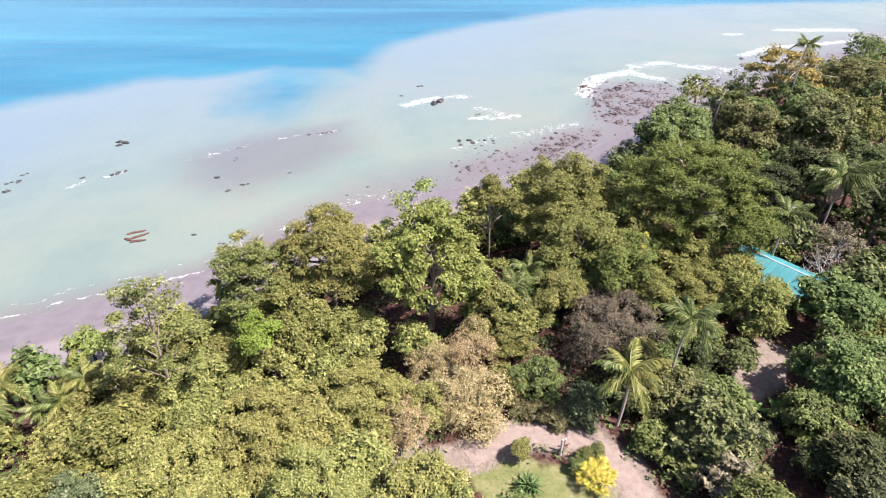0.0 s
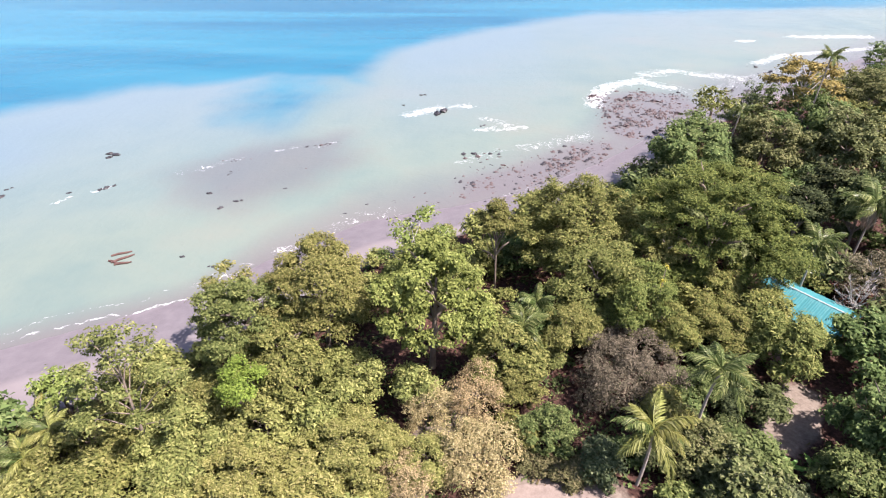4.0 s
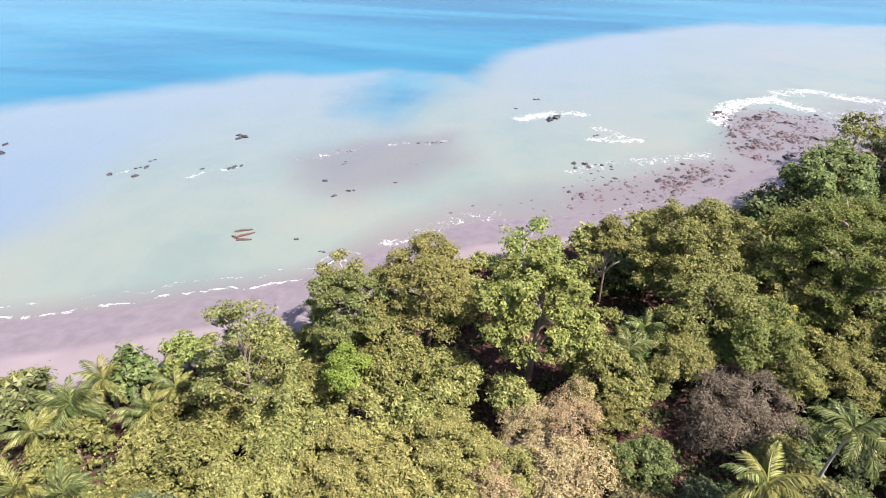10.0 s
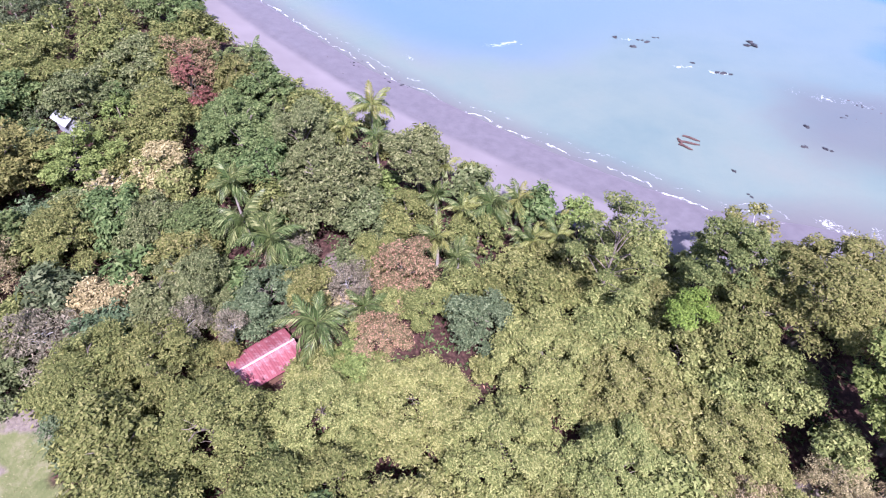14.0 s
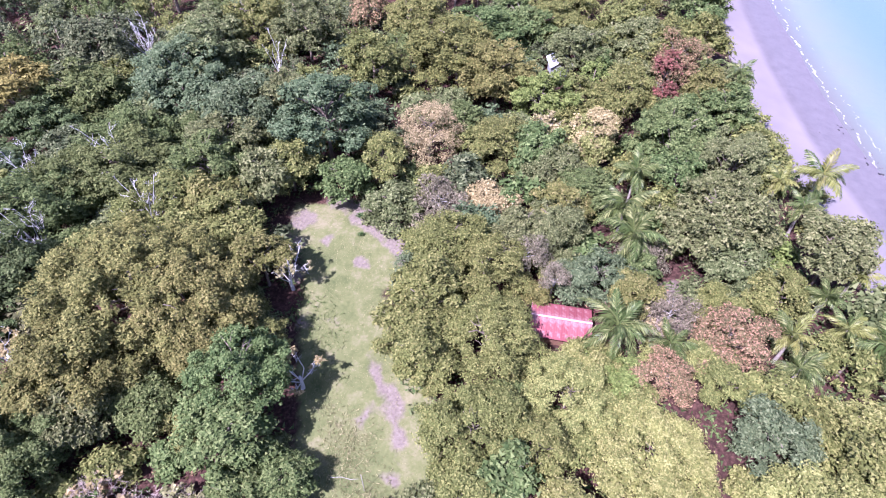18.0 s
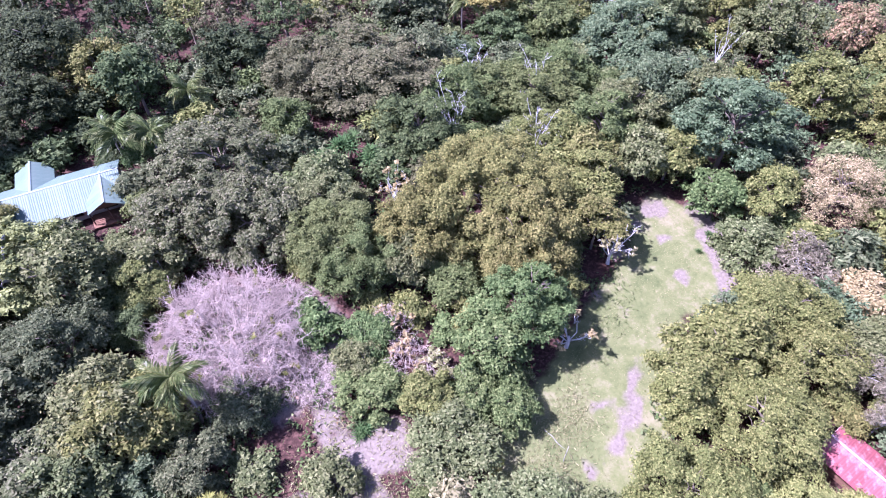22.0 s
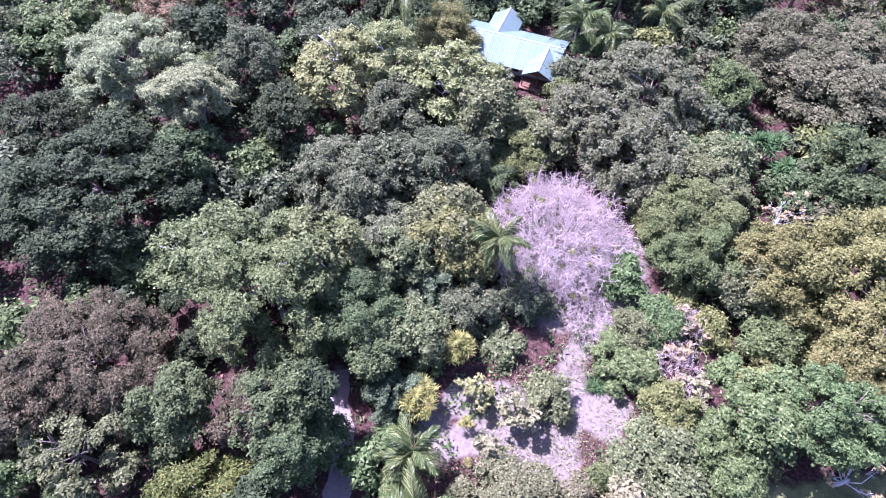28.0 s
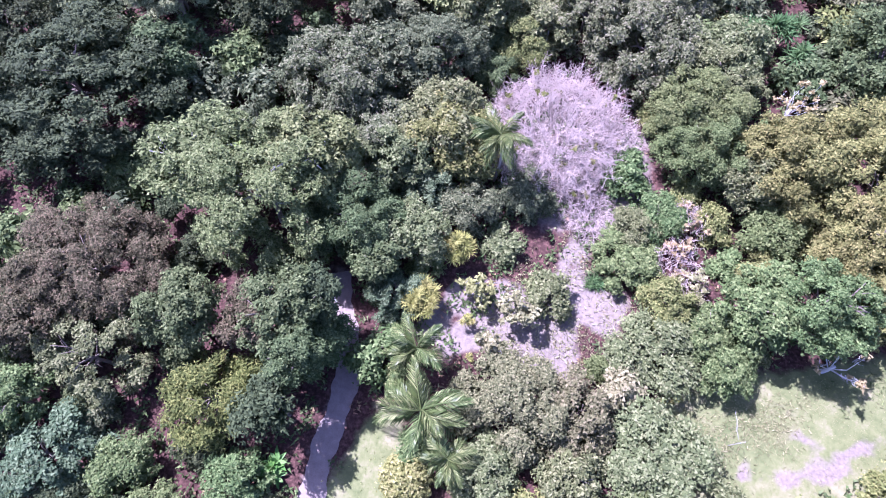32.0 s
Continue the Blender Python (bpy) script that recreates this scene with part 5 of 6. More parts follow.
def gable(house, cx, cy, turn, length, half, eave, ridge, skin, cap, name="roof", sheets=0):
    """A two-sided sheet roof under a house; the ridge runs along x before the turn."""
    roof = new(name)
    roof.parent = house
    roof.matrix_basis = pose(cx, cy, 0, 0, 0, turn)
    n = sheets or max(3, round(length / 1.05))
    w, slope = length / n, math.hypot(half, ridge - eave)
    me = mesh_of("roof_sheet", *corrugated(w * 1.03, slope), skin)
    tip = math.degrees(math.atan2(ridge - eave, half))
    for side in (0, 180):
        for k in range(n):
            s = part("roof_sheet", me, None, roof)
            s.matrix_basis = pose(0, 0, ridge, 0, 0, side) @ pose((k + .5) * w - length / 2, 0, .004 * (k % 2), tip)
    bm = bmesh.new()
    for y in (-.07, .07):
        bmesh.ops.create_cube(bm, size=1, matrix=pose(0, y, ridge + .035, -math.copysign(tip, y), 0, 0) @ Matrix.Diagonal((length * 1.01, .17, .03, 1)))
    part("ridge_cap", bm, cap, roof)
    return roof


def walls(house, x0, x1, y0, y1, top, material, thick=.16):
    for nm, sx, sy, ax, ay in (("wall", x1 - x0, thick, (x0 + x1) / 2, y0), ("wall", x1 - x0, thick, (x0 + x1) / 2, y1), ("wall", thick, y1 - y0 - thick * 2, x0 + thick / 2, (y0 + y1) / 2), ("wall", thick, y1 - y0 - thick * 2, x1 - thick / 2, (y0 + y1) / 2)):
        part(nm, box(sx, sy, top + .3, (ax, ay, top / 2 - .15)), material, house)


def gable_wall(house, x, y, turn, half, eave, ridge, material):
    bm = bmesh.new()
    for d in (-.07, .07):
        for px, pz in ((-half, eave), (half, eave), (0, ridge)):
            bm.verts.new((px, d, pz))
    bm.verts.ensure_lookup_table()
    a = bm.verts
    for q in ((0, 1, 2), (5, 4, 3), (0, 3, 4, 1), (1, 4, 5, 2), (2, 5, 3, 0)):
        bm.faces.new([a[i] for i in q])
    g = part("gable", bm, material, house)
    g.matrix_basis = pose(x, y, 0, 0, 0, turn)


# long house with mint-green roofs, a cross wing with a veranda and a back wing
g0 = gz(38, -80)
house = thing("house", (39, -79.8, g0), "house with pale mint-green sheet roofs and a wooden veranda", "house", "", 4)
walls(house, -9.5, 9.5, -4.8, 4.6, 2.5, M_WALL)
gable(house, 0.3, 0, 0, 20.4, 5.9, 2.3, 4.7, M_MINT_ROOF, M_CAP, "main_roof")
gable(house, -7.0, 3.6, 90, 8.6, 3.0, 2.95, 4.55, M_MINT_ROOF, M_CAP, "porch_roof")
walls(house, .9, 6.4, -9.6, -5.0, 2.6, M_WALL)
gable(house, 3.6, -5.0, 90, 8.8, 3.1, 2.7, 4.4, M_MINT_ROOF, M_CAP, "back_roof")
gable_wall(house, -7.0, 7.2, 0, 2.7, 2.95, 4.4, M_WOOD)
part("veranda_deck", box(6.4, 3.6, .3, (-7.0, 6.6, .25)), M_WOOD, house)
for px in (-9.8, -7.0, -4.2):
    part("post", box(.16, .16, 2.9, (px, 7.6, 1.5)), M_WOOD, house)
for pz in (.75, 1.05, 1.35):
    part("rail", box(5.8, .06, .08, (-7.0, 7.62, pz)), M_WOOD, house)
# solid dark panel painted as the shade under the porch
part("window_opening", box(2.2, .08, 1.3, (-7.0, 4.72, 1.5)), M_DARK, house)
for wx in (-2.0, 2.0, 6.0):
    wn_ = part("window", box(1.5, .07, 1.1, (wx, 4.71, 1.5)), M_DARK, house)
    part("window_sill", box(1.7, .16, .07, (wx, 4.78, .9)), M_WOOD, wn_)
dish = thing("satellite_dish", (30.0, -80.9, g0 + 4.3), "small white satellite dish on the house roof", "satellite dish")
bm = bmesh.new()
bmesh.ops.create_cone(bm, segments=20, radius1=.14, radius2=.5, depth=.16, cap_ends=True, matrix=pose(0, 0, .75, 35, 0, 10))
part("reflector", bm, rough_material("white_enamel", (.72, .72, .72), (.82, .82, .82), 2.0, .4), dish)
part("mast", box(.06, .06, .9, (0, 0, .3)), M_GREY_ROOF, dish)
PLACED += [(39, -80, 10), (32, -72, 5), (43, -87, 5), (30, -80, 3)]

# house under the turquoise roof
g1 = gz(54, 76)
teal = thing("house", (55.0, 75.4, g1), "house with a turquoise sheet roof among the trees", "house", "", -53)
walls(teal, -5.2, 5.2, -3.8, 3.8, 2.5, M_WALL)
gable(teal, 0, 0, 0, 13.0, 5.2, 2.3, 4.5, M_TEAL_ROOF, M_CAP)
gable_wall(teal, 5.3, 0, 90, 3.8, 2.6, 4.0, M_WALL)
gable_wall(teal, -5.3, 0, 90, 3.8, 2.6, 4.0, M_WALL)
part("door", box(.09, .95, 2.05, (5.26, .6, 1.02)), M_WOOD, teal)
part("window", box(1.6, .08, 1.0, (1.5, -3.92, 1.5)), M_DARK, teal)
PLACED += [(55, 75.4, 6), (51, 68, 4)]
lean = thing("lean_to", (61.4, 83.4, gz(61, 83)), "small lean-to with greenish translucent sheets", "shed", "", -40)
for sx in (-1.5, 1.5):
    for sy in (-1.2, 1.2):
        part("post", box(.1, .1, 1.9 + (.5 if sy > 0 else 0), (sx, sy, .95 + (.25 if sy > 0 else 0))), M_WOOD, lean)
M_PANEL = sheet_metal("greenish_panel", (.300, .340, .240), (.360, .400, .290), (.420, .440, .360), .35)
for k in range(4):
    s = part("roof_sheet", mesh_of("roof_sheet", *corrugated(.86, 2.9), M_PANEL), None, lean)
    s.matrix_basis = pose((k - 1.5) * .84, 1.5, 2.5 + .004 * (k % 2), 11)
awning = thing("awning", (46.2, 64.9, gz(46, 65)), "faded red awning over a doorway", "awning", "", -50)
part("roof_sheet", box(2.2, 1.7, .06, (0, 0, 1.9)), M_RED_CAP, awning)
for sx in (-1, 1):
    part("post", box(.08, .08, 1.9, (sx, -.7, .95)), M_WOOD, awning)
    part("post", box(.08, .08, 1.9, (sx, .7, .95)), M_WOOD, awning)

# hut under the red roof
g2 = gz(-46, 5)
hut = thing("hut", (-46.0, 5.7, g2), "small hut with a rusted red sheet roof", "hut", "", 101)
walls(hut, -3.6, 3.6, -2.5, 2.5, 2.0, M_WOOD, .1)
gable(hut, 0, 0, 0, 8.2, 3.1, 1.9, 2.7, M_RED_ROOF, M_RED_CAP)
gable_wall(hut, -3.7, 0, 90, 2.5, 2.0, 2.6, M_WOOD)
part("door", box(.08, .85, 1.9, (-3.72, -.4, .95)), M_DARK, hut)
part("fascia", box(.05, 6.0, .22, (-4.12, 0, 2.0)), M_RED_CAP, hut)
ext = thing("shed_roof", (-51.0, 10.6, gz(-51, 10)), "small red lean-to roof behind the hut", "shed", "", 101)
for k in range(3):
    s = part("roof_sheet", mesh_of("roof_sheet", *corrugated(.9, 2.4), M_RED_ROOF), None, ext)
    s.matrix_basis = pose((k - 1) * .88, 1.2, 2.0 + .004 * (k % 2), 7)
for sx, sy in ((-1.2, -1), (1.2, -1), (-1.2, 1), (1.2, 1)):
    part("post", box(.09, .09, 1.9, (sx, sy, .9)), M_WOOD, ext)
PLACED += [(-45.5, 4.0, 4.0), (-41.5, 4.5, 2.5), (-51, 10.5, 2)]

far_house = thing("house", (-119, -13, gz(-119, -13)), "distant house with a weathered grey roof among trees", "house", "", 25)
walls(far_house, -2.6, 2.6, -2.0, 2.0, 3.0, M_GREY_ROOF)
gable(far_house, 0, 0, 0, 6.0, 2.7, 3.0, 4.6, M_GREY_ROOF, M_GREY_ROOF)
gable_wall(far_house, 2.65, 0, 90, 2.0, 3.0, 4.3, M_GREY_ROOF)
gable_wall(far_house, -2.65, 0, 90, 2.0, 3.0, 4.3, M_GREY_ROOF)
PLACED += [(-119, -13, 5), (-112, -11, 3)]

# ---- drive, gate, poles ----
def ribbon(name, line, width, material, lift=.03, step=.7):
    pts = []
    for (ax, ay), (bx, by) in zip(line, line[1:]):
        n = max(1, int(math.hypot(bx - ax, by - ay) / step))
        pts += [(ax + (bx - ax) * k / n, ay + (by - ay) * k / n) for k in range(n)]
    pts.append(line[-1])
    for _ in range(6):
        pts = [pts[0]] + [((a[0] + 2 * b[0] + c[0]) / 4, (a[1] + 2 * b[1] + c[1]) / 4) for a, b, c in zip(pts, pts[1:], pts[2:])] + [pts[-1]]
    v, f, m = [], [], 7
    for i, (x, y) in enumerate(pts):
        q, p = pts[min(i + 1, len(pts) - 1)], pts[max(i - 1, 0)]
        d = math.hypot(q[0] - p[0], q[1] - p[1]) or 1
        nx, ny = -(q[1] - p[1]) / d, (q[0] - p[0]) / d
        w = width * (1 + .12 * math.sin(i * .7) + .08 * math.sin(i * 1.9))
        for k in range(m):
            s = (k / (m - 1) - .5) * w
            rut = -.02 if k in (2, 4) else 0.0
            v.append((x + nx * s, y + ny * s, gz(x + nx * s, y + ny * s) + lift + rut - (.05 if k in (0, m - 1) else 0)))
    for i in range(len(pts) - 1):
        for k in range(m - 1):
            f.append((i * m + k, i * m + k + 1, (i + 1) * m + k + 1, (i + 1) * m + k))
    return tagged(new(name, mesh_of(name, v, f, material, True)), kind="structure")


M_GRAVEL = rough_material("drive_gravel", (.150, .118, .098), (.255, .205, .172), 1.2, relief=.6, distance=.02)
tagged(ribbon("road", DRIVE, 2.9, M_GRAVEL, .06), "pale dusty gravel drive curving between trees", "drive")
gate = thing("gate_post", (13.9, 42.3, gz(14, 42)), "pale weathered timber gate posts with a crossbar", "gate post", "", 15)
part("post", box(.24, .24, 2.9, (0, 0, 1.4), .04), M_PALE_BARK, gate)
part("post", box(.2, .2, 2.4, (.6, .35, 1.15), .04), M_PALE_BARK, gate)
part("crossbar", box(1.6, .12, .14, (.4, .2, 1.5), .03), M_WOOD, gate)
part("crossbar", box(1.2, .12, .14, (.4, .2, .9), .03), M_WOOD, gate)
pole = thing("thin_pole", (-16.0, -8.7, gz(-16, -9)), "thin upright grey pole standing in the lawn", "pole")
part("shaft", mesh_of("shaft", *tube([(0, 0, -.1), (0, 0, 2.2), (.02, 0, 4.2)], (.04, .035, .03), 6), M_PALE_BARK, True), None, pole)
pole2 = thing("thin_pole", (24.0, -54.5, gz(24, -54)), "thin upright pale pole among the trees", "pole")
part("shaft", mesh_of("shaft", *tube([(0, 0, -.1), (0, 0, 3), (.02, 0, 6.2)], (.06, .05, .045), 6), M_PALE_BARK, True), None, pole2)
step = thing("log", (35.3, -6.0, gz(35, -6) + .05), "pale log lying across the end of the drive", "log", "", -35)
part("trunk", mesh_of("trunk", *tube([(-1.4, 0, .15), (0, .05, .16), (1.4, 0, .14)], (.14, .15, .12), 7), M_PALE_BARK, True), None, step)

stick = tagged(new("fallen_branch", mesh_of("fallen_branch", *tube([(-1.6, 0, .06), (-.4, .12, .1), (.7, -.05, .09), (1.7, .1, .05)], (.03, .035, .03, .018), 6), M_PALE_BARK, True)), "thin bleached branch lying in the dry grass", "branch")
stick.matrix_basis = pose(-16.3, -11.4, gz(-16.3, -11.4) + .05, 0, 0, 108)

# ---- shore: rocks, logs ----
M_ROCK = rough_material("dark_wet_rock", (.012, .012, .014), (.045, .040, .042), 1.0, .55, .6, .08, .4)
M_BROWN_ROCK = rough_material("brown_rock", (.045, .034, .033), (.120, .090, .086), 1.0, .7, .6, .08, .3)


def rock_mesh(seed, material):
    """A low broken ledge: three rough lumps grown into one another."""
    rng = np.random.default_rng(seed)
    bm = bmesh.new()
    for k in range(3):
        at = Vector((rng.uniform(-.75, .75), rng.uniform(-.35, .35), rng.uniform(-.1, .05)))
        size = rng.uniform(.4, .75)
        lump = bmesh.ops.create_icosphere(bm, subdivisions=2, radius=1)["verts"]
        off = Vector(rng.uniform(-50, 50, 3))
        for v in lump:
            q = .8 + .6 * noise.noise(v.co * 1.4 + off) + .3 * noise.noise(v.co * 3.3 + off)
            v.co = at + Vector((v.co.x * q * size * 1.1, v.co.y * q * size * .8, max(-.3, v.co.z * q * size * .62)))
    me = bpy.data.meshes.new("rock")
    bm.to_mesh(me)
    bm.free()
    me.materials.append(material)
    return me


ROCKS = [rock_mesh(k, M_ROCK) for k in range(5)] + [rock_mesh(k + 9, M_BROWN_ROCK) for k in range(4)]


def rock(x, y, s, brown=False, rng=RNG):
    me = ROCKS[5 + int(rng.integers(4))] if brown else ROCKS[int(rng.integers(5))]
    z = max(gz(x, y), -.12)
    ob = tagged(new("rock", me), "brown wet rock on the shore" if brown else "dark wet rock breaking the sea's surface", "rock", "shore rocks")
    ob.matrix_basis = pose(x, y, z + s * .08, 0, 0, rng.uniform(-35, 75)) @ Matrix.Diagonal((s, s, s * rng.uniform(.7, 1.1), 1))


for x, y, s in ((-1.7, 173.3, 2.2), (-7.6, 190.3, 1.2), (-13.5, 180.3, .8), (10.4, 162.8, .9), (-86.2, 142.2, 1.5), (-86.0, 140.4, 1.2), (-99.4, 119.4, 1.1), (-98.9, 114.3, 1.1), (-53.4, 121, .9),
                (-46.5, 117.3, .9), (-45.6, 117.9, .6), (-48.7, 114.5, .9), (-37, 123.6, .7), (-49.6, 95.5, .7), (-43.3, 92.4, .6)):
    rock(x, y, s)
for x, y, s in ((-79.2, 122.7, 1.0), (-78.2, 123.9, 1.1), (-77.0, 124.8, .8), (-106, 114, 1.2), (-101.1, 118.2, 1.0), (-100.3, 122.9, 1.1), (-85.5, 121, .9), (-151.8, 103.3, 1.7), (-149, 105, .8), (-146.7, 105.9, 1.6),
                (-150.7, 107.2, 1.0), (-145.7, 121.5, 1.4), (-144.9, 124.1, 1.3), (-142, 119.1, 1.6), (-214.7, 119.6, 1.9), (-200.1, 112.5, 2.8), (-203, 115, 1.2), (-189.5, 110.5, 2.0), (-193.1, 101.3, 1.7), (-189.2, 101.6, 1.1), (-200.1, 108.2, 1.2), (-172.9, 103.5, 1.2), (-183, 96, 1.0), (-158, 84.8, .8)):
    rock(x, y, s)


def reef(poly, n, s0, s1, brown):
    xs, ys = zip(*poly)
    done = 0
    while done < n:
        x, y = RNG.uniform(min(xs), max(xs)), RNG.uniform(min(ys), max(ys))
        if signed(np.array([x]), np.array([y]), poly)[0] < RNG.uniform(-1, 2.5):
            rock(x, y, s0 + (s1 - s0) * RNG.uniform() ** 3, RNG.uniform() < brown)
            done += 1


reef([(48, 190), (62, 197), (76, 193), (76, 178), (60, 158), (50, 152), (47, 170)], 110, .5, 2.0, .75)
reef([(4, 141), (15, 148), (12, 136), (5, 132)], 26, .4, 1.2, .4)
reef([(20, 132), (33, 149), (44, 148), (32, 132)], 34, .35, 1.2, .5)
reef([(-36, 148), (-28, 153), (-28, 150), (-37, 146)], 16, .4, 1.1, .2)
reef([(-57, 140), (-50, 140), (-48, 130), (-54, 131)], 20, .3, .7, .3)
reef([(-42, 134), (-38, 135), (-34, 133), (-36, 131)], 6, .3, .6, .3)
reef([(-210, 92), (-186, 108), (-166, 96), (-188, 84)], 12, .3, .8, .3)
reef([(-126, 47), (-118, 50), (-106, 54), (-110, 56), (-124, 51)], 26, .25, .6, .4)
reef([(-22, 108), (-8, 113), (2, 119), (-4, 122), (-20, 114)], 22, .25, .7, .5)
reef([(60, 166), (90, 190), (98, 200), (70, 190)], 26, .4, 1.2, .6)
reef([(100, 205), (160, 240), (170, 255), (110, 222)], 22, .5, 1.6, .6)


def shingle(name, areas, count, seed, material, lo, hi, label):
    """Loose stones lying on the flat, too many to count."""
    rng = np.random.default_rng(seed)
    base = np.array([(1, 0, 0), (.3, .9, .05), (-.8, .55, 0), (-.75, -.6, .05), (.35, -.85, 0), (.1, .1, .62)])
    ring = [(0, 1, 5), (1, 2, 5), (2, 3, 5), (3, 4, 5), (4, 0, 5)]
    P = []
    for poly in areas:
        xs, ys = zip(*poly)
        x, y = rng.uniform(min(xs) - 3, max(xs) + 3, count * 3), rng.uniform(min(ys) - 3, max(ys) + 3, count * 3)
        ok = (signed(x, y, poly) < rng.normal(-1, 2.0, count * 3)) & (np.sin(x * .45 + seed) * np.sin(y * .4 + 1) + rng.normal(0, .5, count * 3) > 0)
        P.append(np.stack([x, y], 1)[ok][:count])
    P = np.concatenate(P)
    n = len(P)
    s, a = lo + (hi - lo) * rng.uniform(0, 1, n) ** 2.5, rng.uniform(0, 6.28, n)
    V = base[None] * (1 + rng.normal(0, .18, (n, 6, 3))) * s[:, None, None]
    c, sn = np.cos(a)[:, None], np.sin(a)[:, None]
    X, Y = V[:, :, 0] * c - V[:, :, 1] * sn + P[:, :1], V[:, :, 0] * sn + V[:, :, 1] * c + P[:, 1:]
    Z = V[:, :, 2] + np.maximum(ground_z(P[:, 0], P[:, 1]), .06)[:, None] - .05
    F = (np.arange(n)[:, None, None] * 6 + np.array(ring)[None]).reshape(-1, 3)
    tagged(new(name, mesh_of(name, np.stack([X, Y, Z], 2).reshape(-1, 3), F, material)), label, "stones", kind="stuff")


shingle("shingle", [REEF, STONY], 900, 61, M_BROWN_ROCK, .15, .7, "brown stones strewn over the stony flat")
shingle("shingle", [REEF, STONY, [(78, 190), (100, 206), (150, 240), (140, 222), (90, 184)]], 350, 62, M_ROCK, .15, .8, "dark wet stones strewn over the stony flat")
shingle("beach_debris", [[(-150, 30), (-90, 48), (-40, 66), (-38, 72), (-90, 54), (-150, 38)]], 160, 63, M_BROWN_ROCK, .08, .3, "small brown debris scattered on the sand")
M_DRIFT = rough_material("driftwood", (.050, .028, .024), (.130, .075, .064), 2.0)
for k, (x, y, a, ln) in enumerate(((-61.6, 96.4, 25, 3.6), (-60.6, 94.8, 40, 4.2), (-59.9, 93.2, 15, 3.0), (-61.8, 93.6, -20, 2.4))):
    lg = tagged(new("driftwood_log", mesh_of("driftwood_log", *tube([(-ln / 2, 0, 0), (-ln / 6, .12, .05), (ln / 4, -.05, .1), (ln / 2, .1, .05)], (.22, .26, .2, .1), 7), M_DRIFT, True)), "reddish-brown driftwood log stranded in shallow water", "log", "driftwood")
    lg.matrix_basis = pose(x, y, .08, 0, 0, a)

# ---- the woods between the trees ----
# darker kinds behind the house and past x 34 put crown shade into leaf colour
ZONES = [(lambda x, y: y < -62 and x > 14, ("darkgrey", "dark", "greydk", "darkgrey", "dark")), (lambda x, y: y > 60 and x > 20, ("grey", "green", "dark", "olive", "grey")), (lambda x, y: x > 34, ("darkgrey", "dark", "greydk", "darkgrey", "moss")), (lambda x, y: y > 8 and x > 8, ("green", "olive", "grey", "shore")), (lambda x, y: y > 8 and x > -46, ("yellow", "yellow", "olive", "yellow")),
         (lambda x, y: y < -58 and x > -20, ("greydk", "moss", "dark", "rose", "olive")), (lambda x, y: x < -46 and y > -10, ("olive", "green", "grey", "olive", "gold", "lime2")),
         (lambda x, y: y < -10 and x < -30, ("moss", "grey", "olive", "greydk", "teal")), (lambda x, y: True, ("green", "grey", "olive", "moss"))]
KEEP_OPEN = [(16, -40, 12), (39, -77, 12), (31, -66, 5), (54, 70, 5), (-40, 5, 2.5), (4, -20, 5), (8, -12, 4), (26, -9, 2.5), (22, -17, 2.5), (24, 34, 3), (12, 40, 5), (8, 60, 3), (17, 60, 3), (-110, -11, 4), (46, 18, 3), (-45, 8, 3.2), (46, 57, 5),
             (12.6, 82, 3.5), (15, 79.3, 3.5), (1.6, 68.2, 3.5), (-9.2, 64, 3), (-4.7, 64, 3), (17, 59, 3.5), (18, 54.3, 3), (33.7, 93.3, 4), (-11.5, 70, 3), (-62, 23.4, 1.2), (-39.8, 27.5, 1.2),
             (-7, -79.8, 3), (2.2, -39.7, 2.5), (-.9, -30.3, 3), (82, .4, 3.5), (45, 19.7, 3.5), (78.3, -4.4, 3), (33, -3.8, 3),
             (74.2, -37, 4), (52.8, -55, 4), (80.6, -22.5, 3), (37.8, -10.5, 3), (59, -3.1, 3), (45.3, -57.8, 3), (36.2, -58.4, 3), (31, 3, 3), (30.5, 9, 3), (44, 5, 3), (50, 14, 3),
             (12, -11, 4), (12, -22, 3.5), (14, -27, 3), (18, -12, 3.5), (16, -8, 3), (7, -25, 3), (9, -6, 3)]


WOODS = []


def infill(x0, x1, y0, y1, tries, r0, r1, gap, h_lo, h_hi, seed, single=0):
    """Trees between those placed one by one; the first of them stand alone, the rest join the woods."""
    rng = np.random.default_rng(seed)
    for _ in range(tries):
        x, y, r = rng.uniform(x0, x1), rng.uniform(y0, y1), rng.uniform(r0, r1)
        if from_wood(np.array([x]), np.array([y]))[0] > -r * .85 or any((x - a) ** 2 + (y - b) ** 2 < (c + r * .7) ** 2 for a, b, c in KEEP_OPEN):
            continue
        if any((x - a) ** 2 + (y - b) ** 2 < (gap * (r + c)) ** 2 for a, b, c in PLACED) or not clear_of_trees(x, y, r):
            continue
        kinds = next(k for test, k in ZONES if test(x, y))
        kind, h = kinds[int(rng.integers(len(kinds)))], rng.uniform(h_lo, h_hi)
        if single > 0 and math.hypot(x - 4, y - 8) < 62:
            single -= 1
            tree(kind, x, y, h, r, thin=.7)
        else:
            WOODS.append((kind, x, y, h, r, rng.uniform(0, 6.28)))
            PLACED.append((x, y, r))


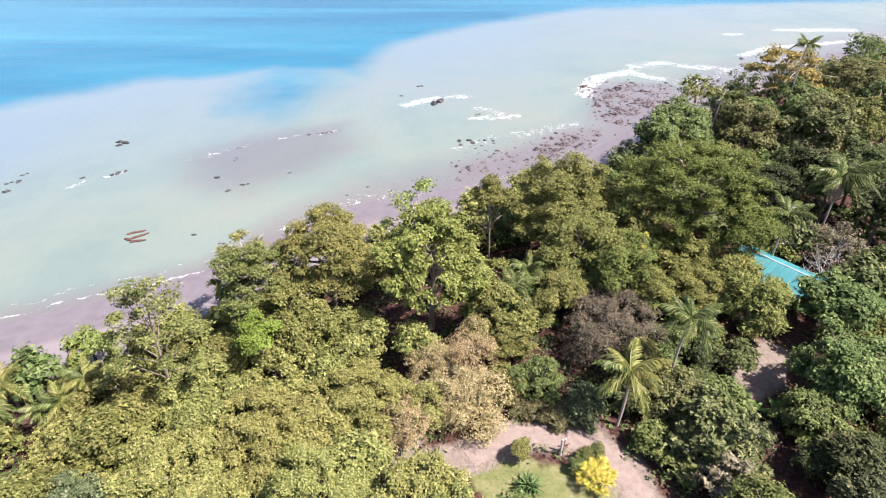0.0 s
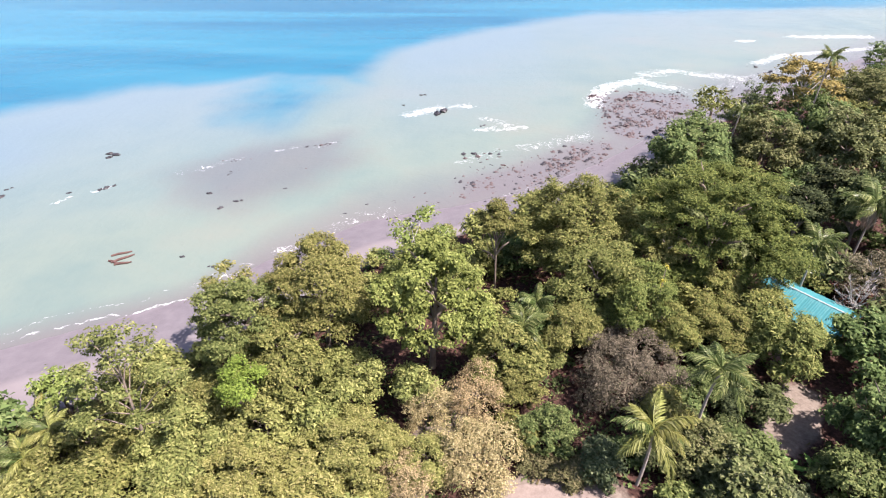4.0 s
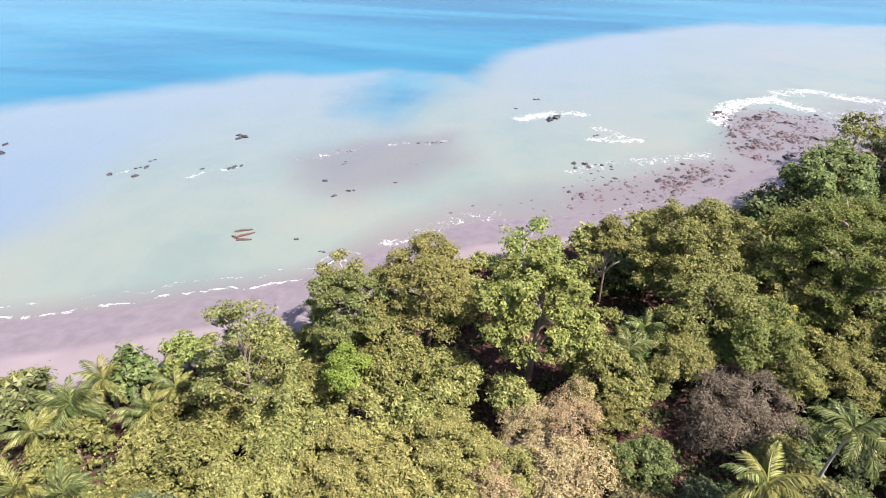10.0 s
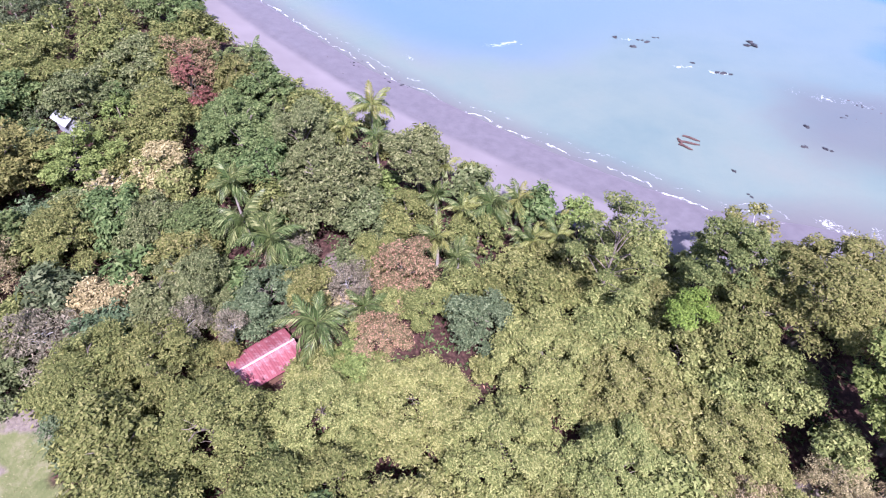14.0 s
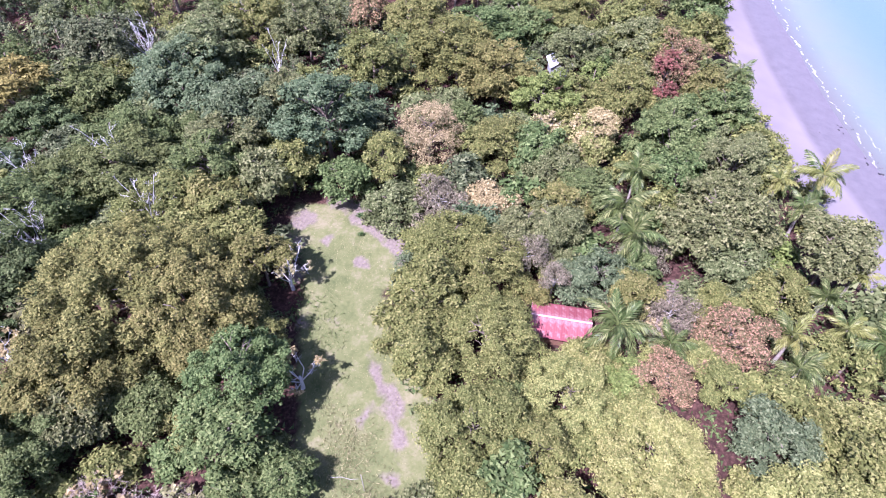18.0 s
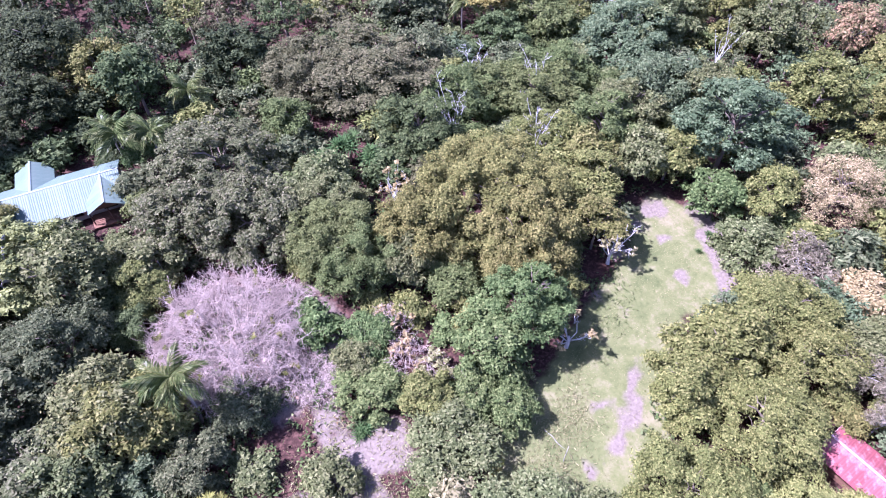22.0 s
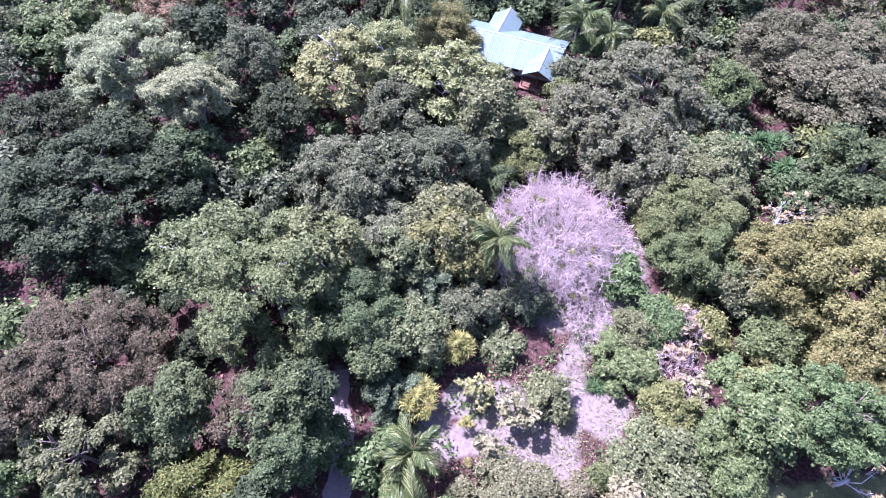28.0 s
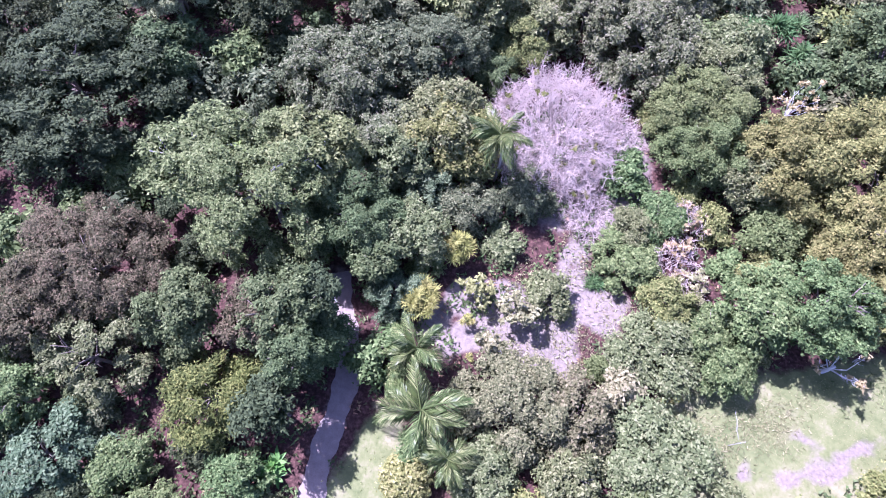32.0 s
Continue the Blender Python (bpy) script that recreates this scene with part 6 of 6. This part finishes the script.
infill(-130, 80, -110, 130, 2600, 2.6, 4.6, .62, 4.5, 8.0, 21, 80)
infill(-130, 80, -110, 130, 2600, 1.6, 2.6, .60, 2.2, 4.5, 22, 130)
infill(-260, 150, -215, 30, 1800, 4.5, 7.5, .66, 9.0, 14.0, 23)
infill(-200, 120, -190, 20, 2200, 3.0, 4.6, .62, 6.0, 10.0, 26)
infill(30, 280, 40, 300, 1300, 4.5, 7.5, .64, 10.0, 16.0, 24)
infill(60, 130, -120, 60, 700, 4.5, 7.0, .64, 10.0, 15.0, 25)


def woods():
    """The uncounted trees of the woods, crowns and trunks, as one mass."""
    kinds = sorted({w[0] for w in WOODS})
    Vs, Fs, Ms, n = [], [], [], 0
    for i, (kind, x, y, h, r, a) in enumerate(WOODS):
        size = "S" if r < 3.1 else "M" if r < 6.0 else "L"
        flat = HABIT.get(kind, PLAIN_HABIT)[4]
        tall = min(flat * r * 1.05, h * .6)
        near = math.hypot(x - 4, y - 8)
        V = crown_mesh(kind, size, i % 2, .6 if near < 62 else .22 if near < 115 else .1, True) * (r / SIZES[size], r / SIZES[size], tall / (SIZES[size] * flat))
        c, s, g = math.cos(a), math.sin(a), gz(x, y)
        V = np.stack([V[:, 0] * c - V[:, 1] * s + x, V[:, 0] * s + V[:, 1] * c + y, V[:, 2] + g + h - tall * 1.05], 1)
        tv, tf = tube([(x, y, g - .1), (x + .1, y, g + h * .4), (x, y + .15, g + h * .8)], (.035 * h, .025 * h, .01 * h), 4)
        T = np.array(tv)
        q = np.arange(len(V)).reshape(-1, 3)
        side = np.array([t for f in tf if len(f) == 4 for t in ((f[0], f[1], f[2]), (f[0], f[2], f[3]))])
        Vs += [V, T]
        Fs += [q + n, side + n + len(V)]
        Ms += [np.full(len(q), kinds.index(kind)), np.full(len(side), len(kinds))]
        n += len(V) + len(T)
    me = mesh_of("woods", np.concatenate(Vs), np.concatenate(Fs))
    for k in kinds:
        me.materials.append(LEAF_MAT[k])
    me.materials.append(M_BARK)
    me.polygons.foreach_set("material_index", np.concatenate(Ms).astype(np.int32))
    tagged(new("woods", me), "mixed green tropical woods filling the land behind the shore", "woods", kind="stuff")


woods()


def far_woods():
    """Leafy crowns of the woods beyond the single trees, out to the distance."""
    rng = np.random.default_rng(31)
    n = 5200
    a, d = rng.uniform(0, 2 * math.pi, n), 150 + 1300 * rng.uniform(0, 1, n) ** 1.6
    x, y = np.cos(a) * d, np.sin(a) * d - 10
    ok = (from_wood(x, y) < -6) & ~((x > -262) & (x < 282) & (y > -217) & (y < 300) & ((y < 32) | (x > 28)))
    x, y, d = x[ok], y[ok], d[ok]
    m = 34
    k = np.repeat(np.arange(len(x)), m)
    D = unit(rng.normal(size=(len(k), 3)) + (0, 0, .7))
    r = rng.uniform(5, 9, len(x))
    C = np.stack([x, y, ground_z(x, y) + r * 1.1 + 2], 1)
    P = C[k] + D * (r[k] * rng.uniform(.85, 1.05, len(k)))[:, None]
    V, F = leaves(P, D + rng.normal(0, .3, D.shape), r[k] * .62, r[k] * .5, rng)
    tagged(new("far_woods", mesh_of("far_woods", V, F, LEAF_MAT["moss"])), "distant tropical woods behind the shore", "woods", kind="stuff")


far_woods()


def undergrowth(name, species, n, seed, label, lo=.1, hi=1.1, size=.44):
    rng = np.random.default_rng(seed)
    x, y = rng.uniform(-135, 110, n), rng.uniform(-125, 150, n)
    ok = (from_wood(x, y) < -1.0) & (near_line(x, y, DRIVE) > 1.9)
    for poly in (LAWN, YARD, VERGE, GLADE):
        ok &= signed(x, y, poly) > .3
    for a, b, c in ((39, -80, 11), (55, 75, 6), (-46, 5, 4.5)):
        ok &= (x - a) ** 2 + (y - b) ** 2 > c * c
    patch = np.sin(x * .35 + seed) * np.sin(y * .31 + seed * 2) + rng.normal(0, .5, n)
    ok &= patch > -.55
    x, y = x[ok], y[ok]
    k = np.repeat(np.arange(len(x)), 12)
    P = np.stack([x[k] + rng.normal(0, .55, len(k)), y[k] + rng.normal(0, .55, len(k)), ground_z(x[k], y[k]) + rng.uniform(lo, hi, len(k)) * rng.uniform(.4, 1.0, len(x))[k]], 1)
    V, F = leaves(P, rng.normal(0, .5, P.shape) + (0, 0, .9), size * rng.uniform(.6, 1.3, len(k)), size * .5, rng)
    tagged(new(name, mesh_of(name, V, F, LEAF_MAT[species])), label, "undergrowth", kind="stuff")


undergrowth("undergrowth", "dark", 13000, 41, "dark green undergrowth covering the forest floor")
undergrowth("undergrowth", "green", 7000, 42, "green herbs and seedlings on the forest floor")
undergrowth("undergrowth", "rust", 2200, 43, "dry reddish leaves and stalks on the ground", .02, .4, .4)


def grass(poly, n, seed, species, label, hi=.35):
    rng = np.random.default_rng(seed)
    xs, ys = zip(*poly)
    x, y = rng.uniform(min(xs) - 1, max(xs) + 1, n), rng.uniform(min(ys) - 1, max(ys) + 1, n)
    ok = (signed(x, y, poly) < rng.normal(0, .8, n)) & (np.sin(x * .5 + 2) * np.sin(y * .6) + rng.normal(0, .7, n) > -.3)
    x, y = x[ok], y[ok]
    up = rng.uniform(.08, hi, len(x))
    P = np.stack([x, y, ground_z(x, y) + up * .4], 1)
    side = rng.normal(0, 1, (len(x), 3)) * (1, 1, .25)
    V, F = leaves(P, side + (0, 0, .8), up, up * .16, rng)
    tagged(new("grass", mesh_of("grass", V, F, LEAF_MAT[species])), label, "grass", kind="stuff")


grass(LAWN, 60000, 51, "straw2", "short dry yellow-green lawn grass", .2)
grass(VERGE, 7000, 52, "lime2", "short green grass beside the drive")
grass([(-24, -18), (-8, -14), (-4, -4), (-12, -1), (-22, -10)], 16000, 53, "straw2", "tall dry grass at the lawn's end", .45)
grass([(-39, -31), (-30, -28), (-24, -20), (-30, -18), (-38, -25)], 1500, 54, "green", "green weeds at the lawn's edge", .7)
grass(YARD, 5000, 55, "dry", "thin dry grass on the bare yard", .3)
grass([(-10, -16), (3, -5), (16, -8), (16, -20), (9, -29), (0, -30), (-6, -23)], 16000, 56, "straw2", "dry weeds and tall grass round the bare yard", .55)
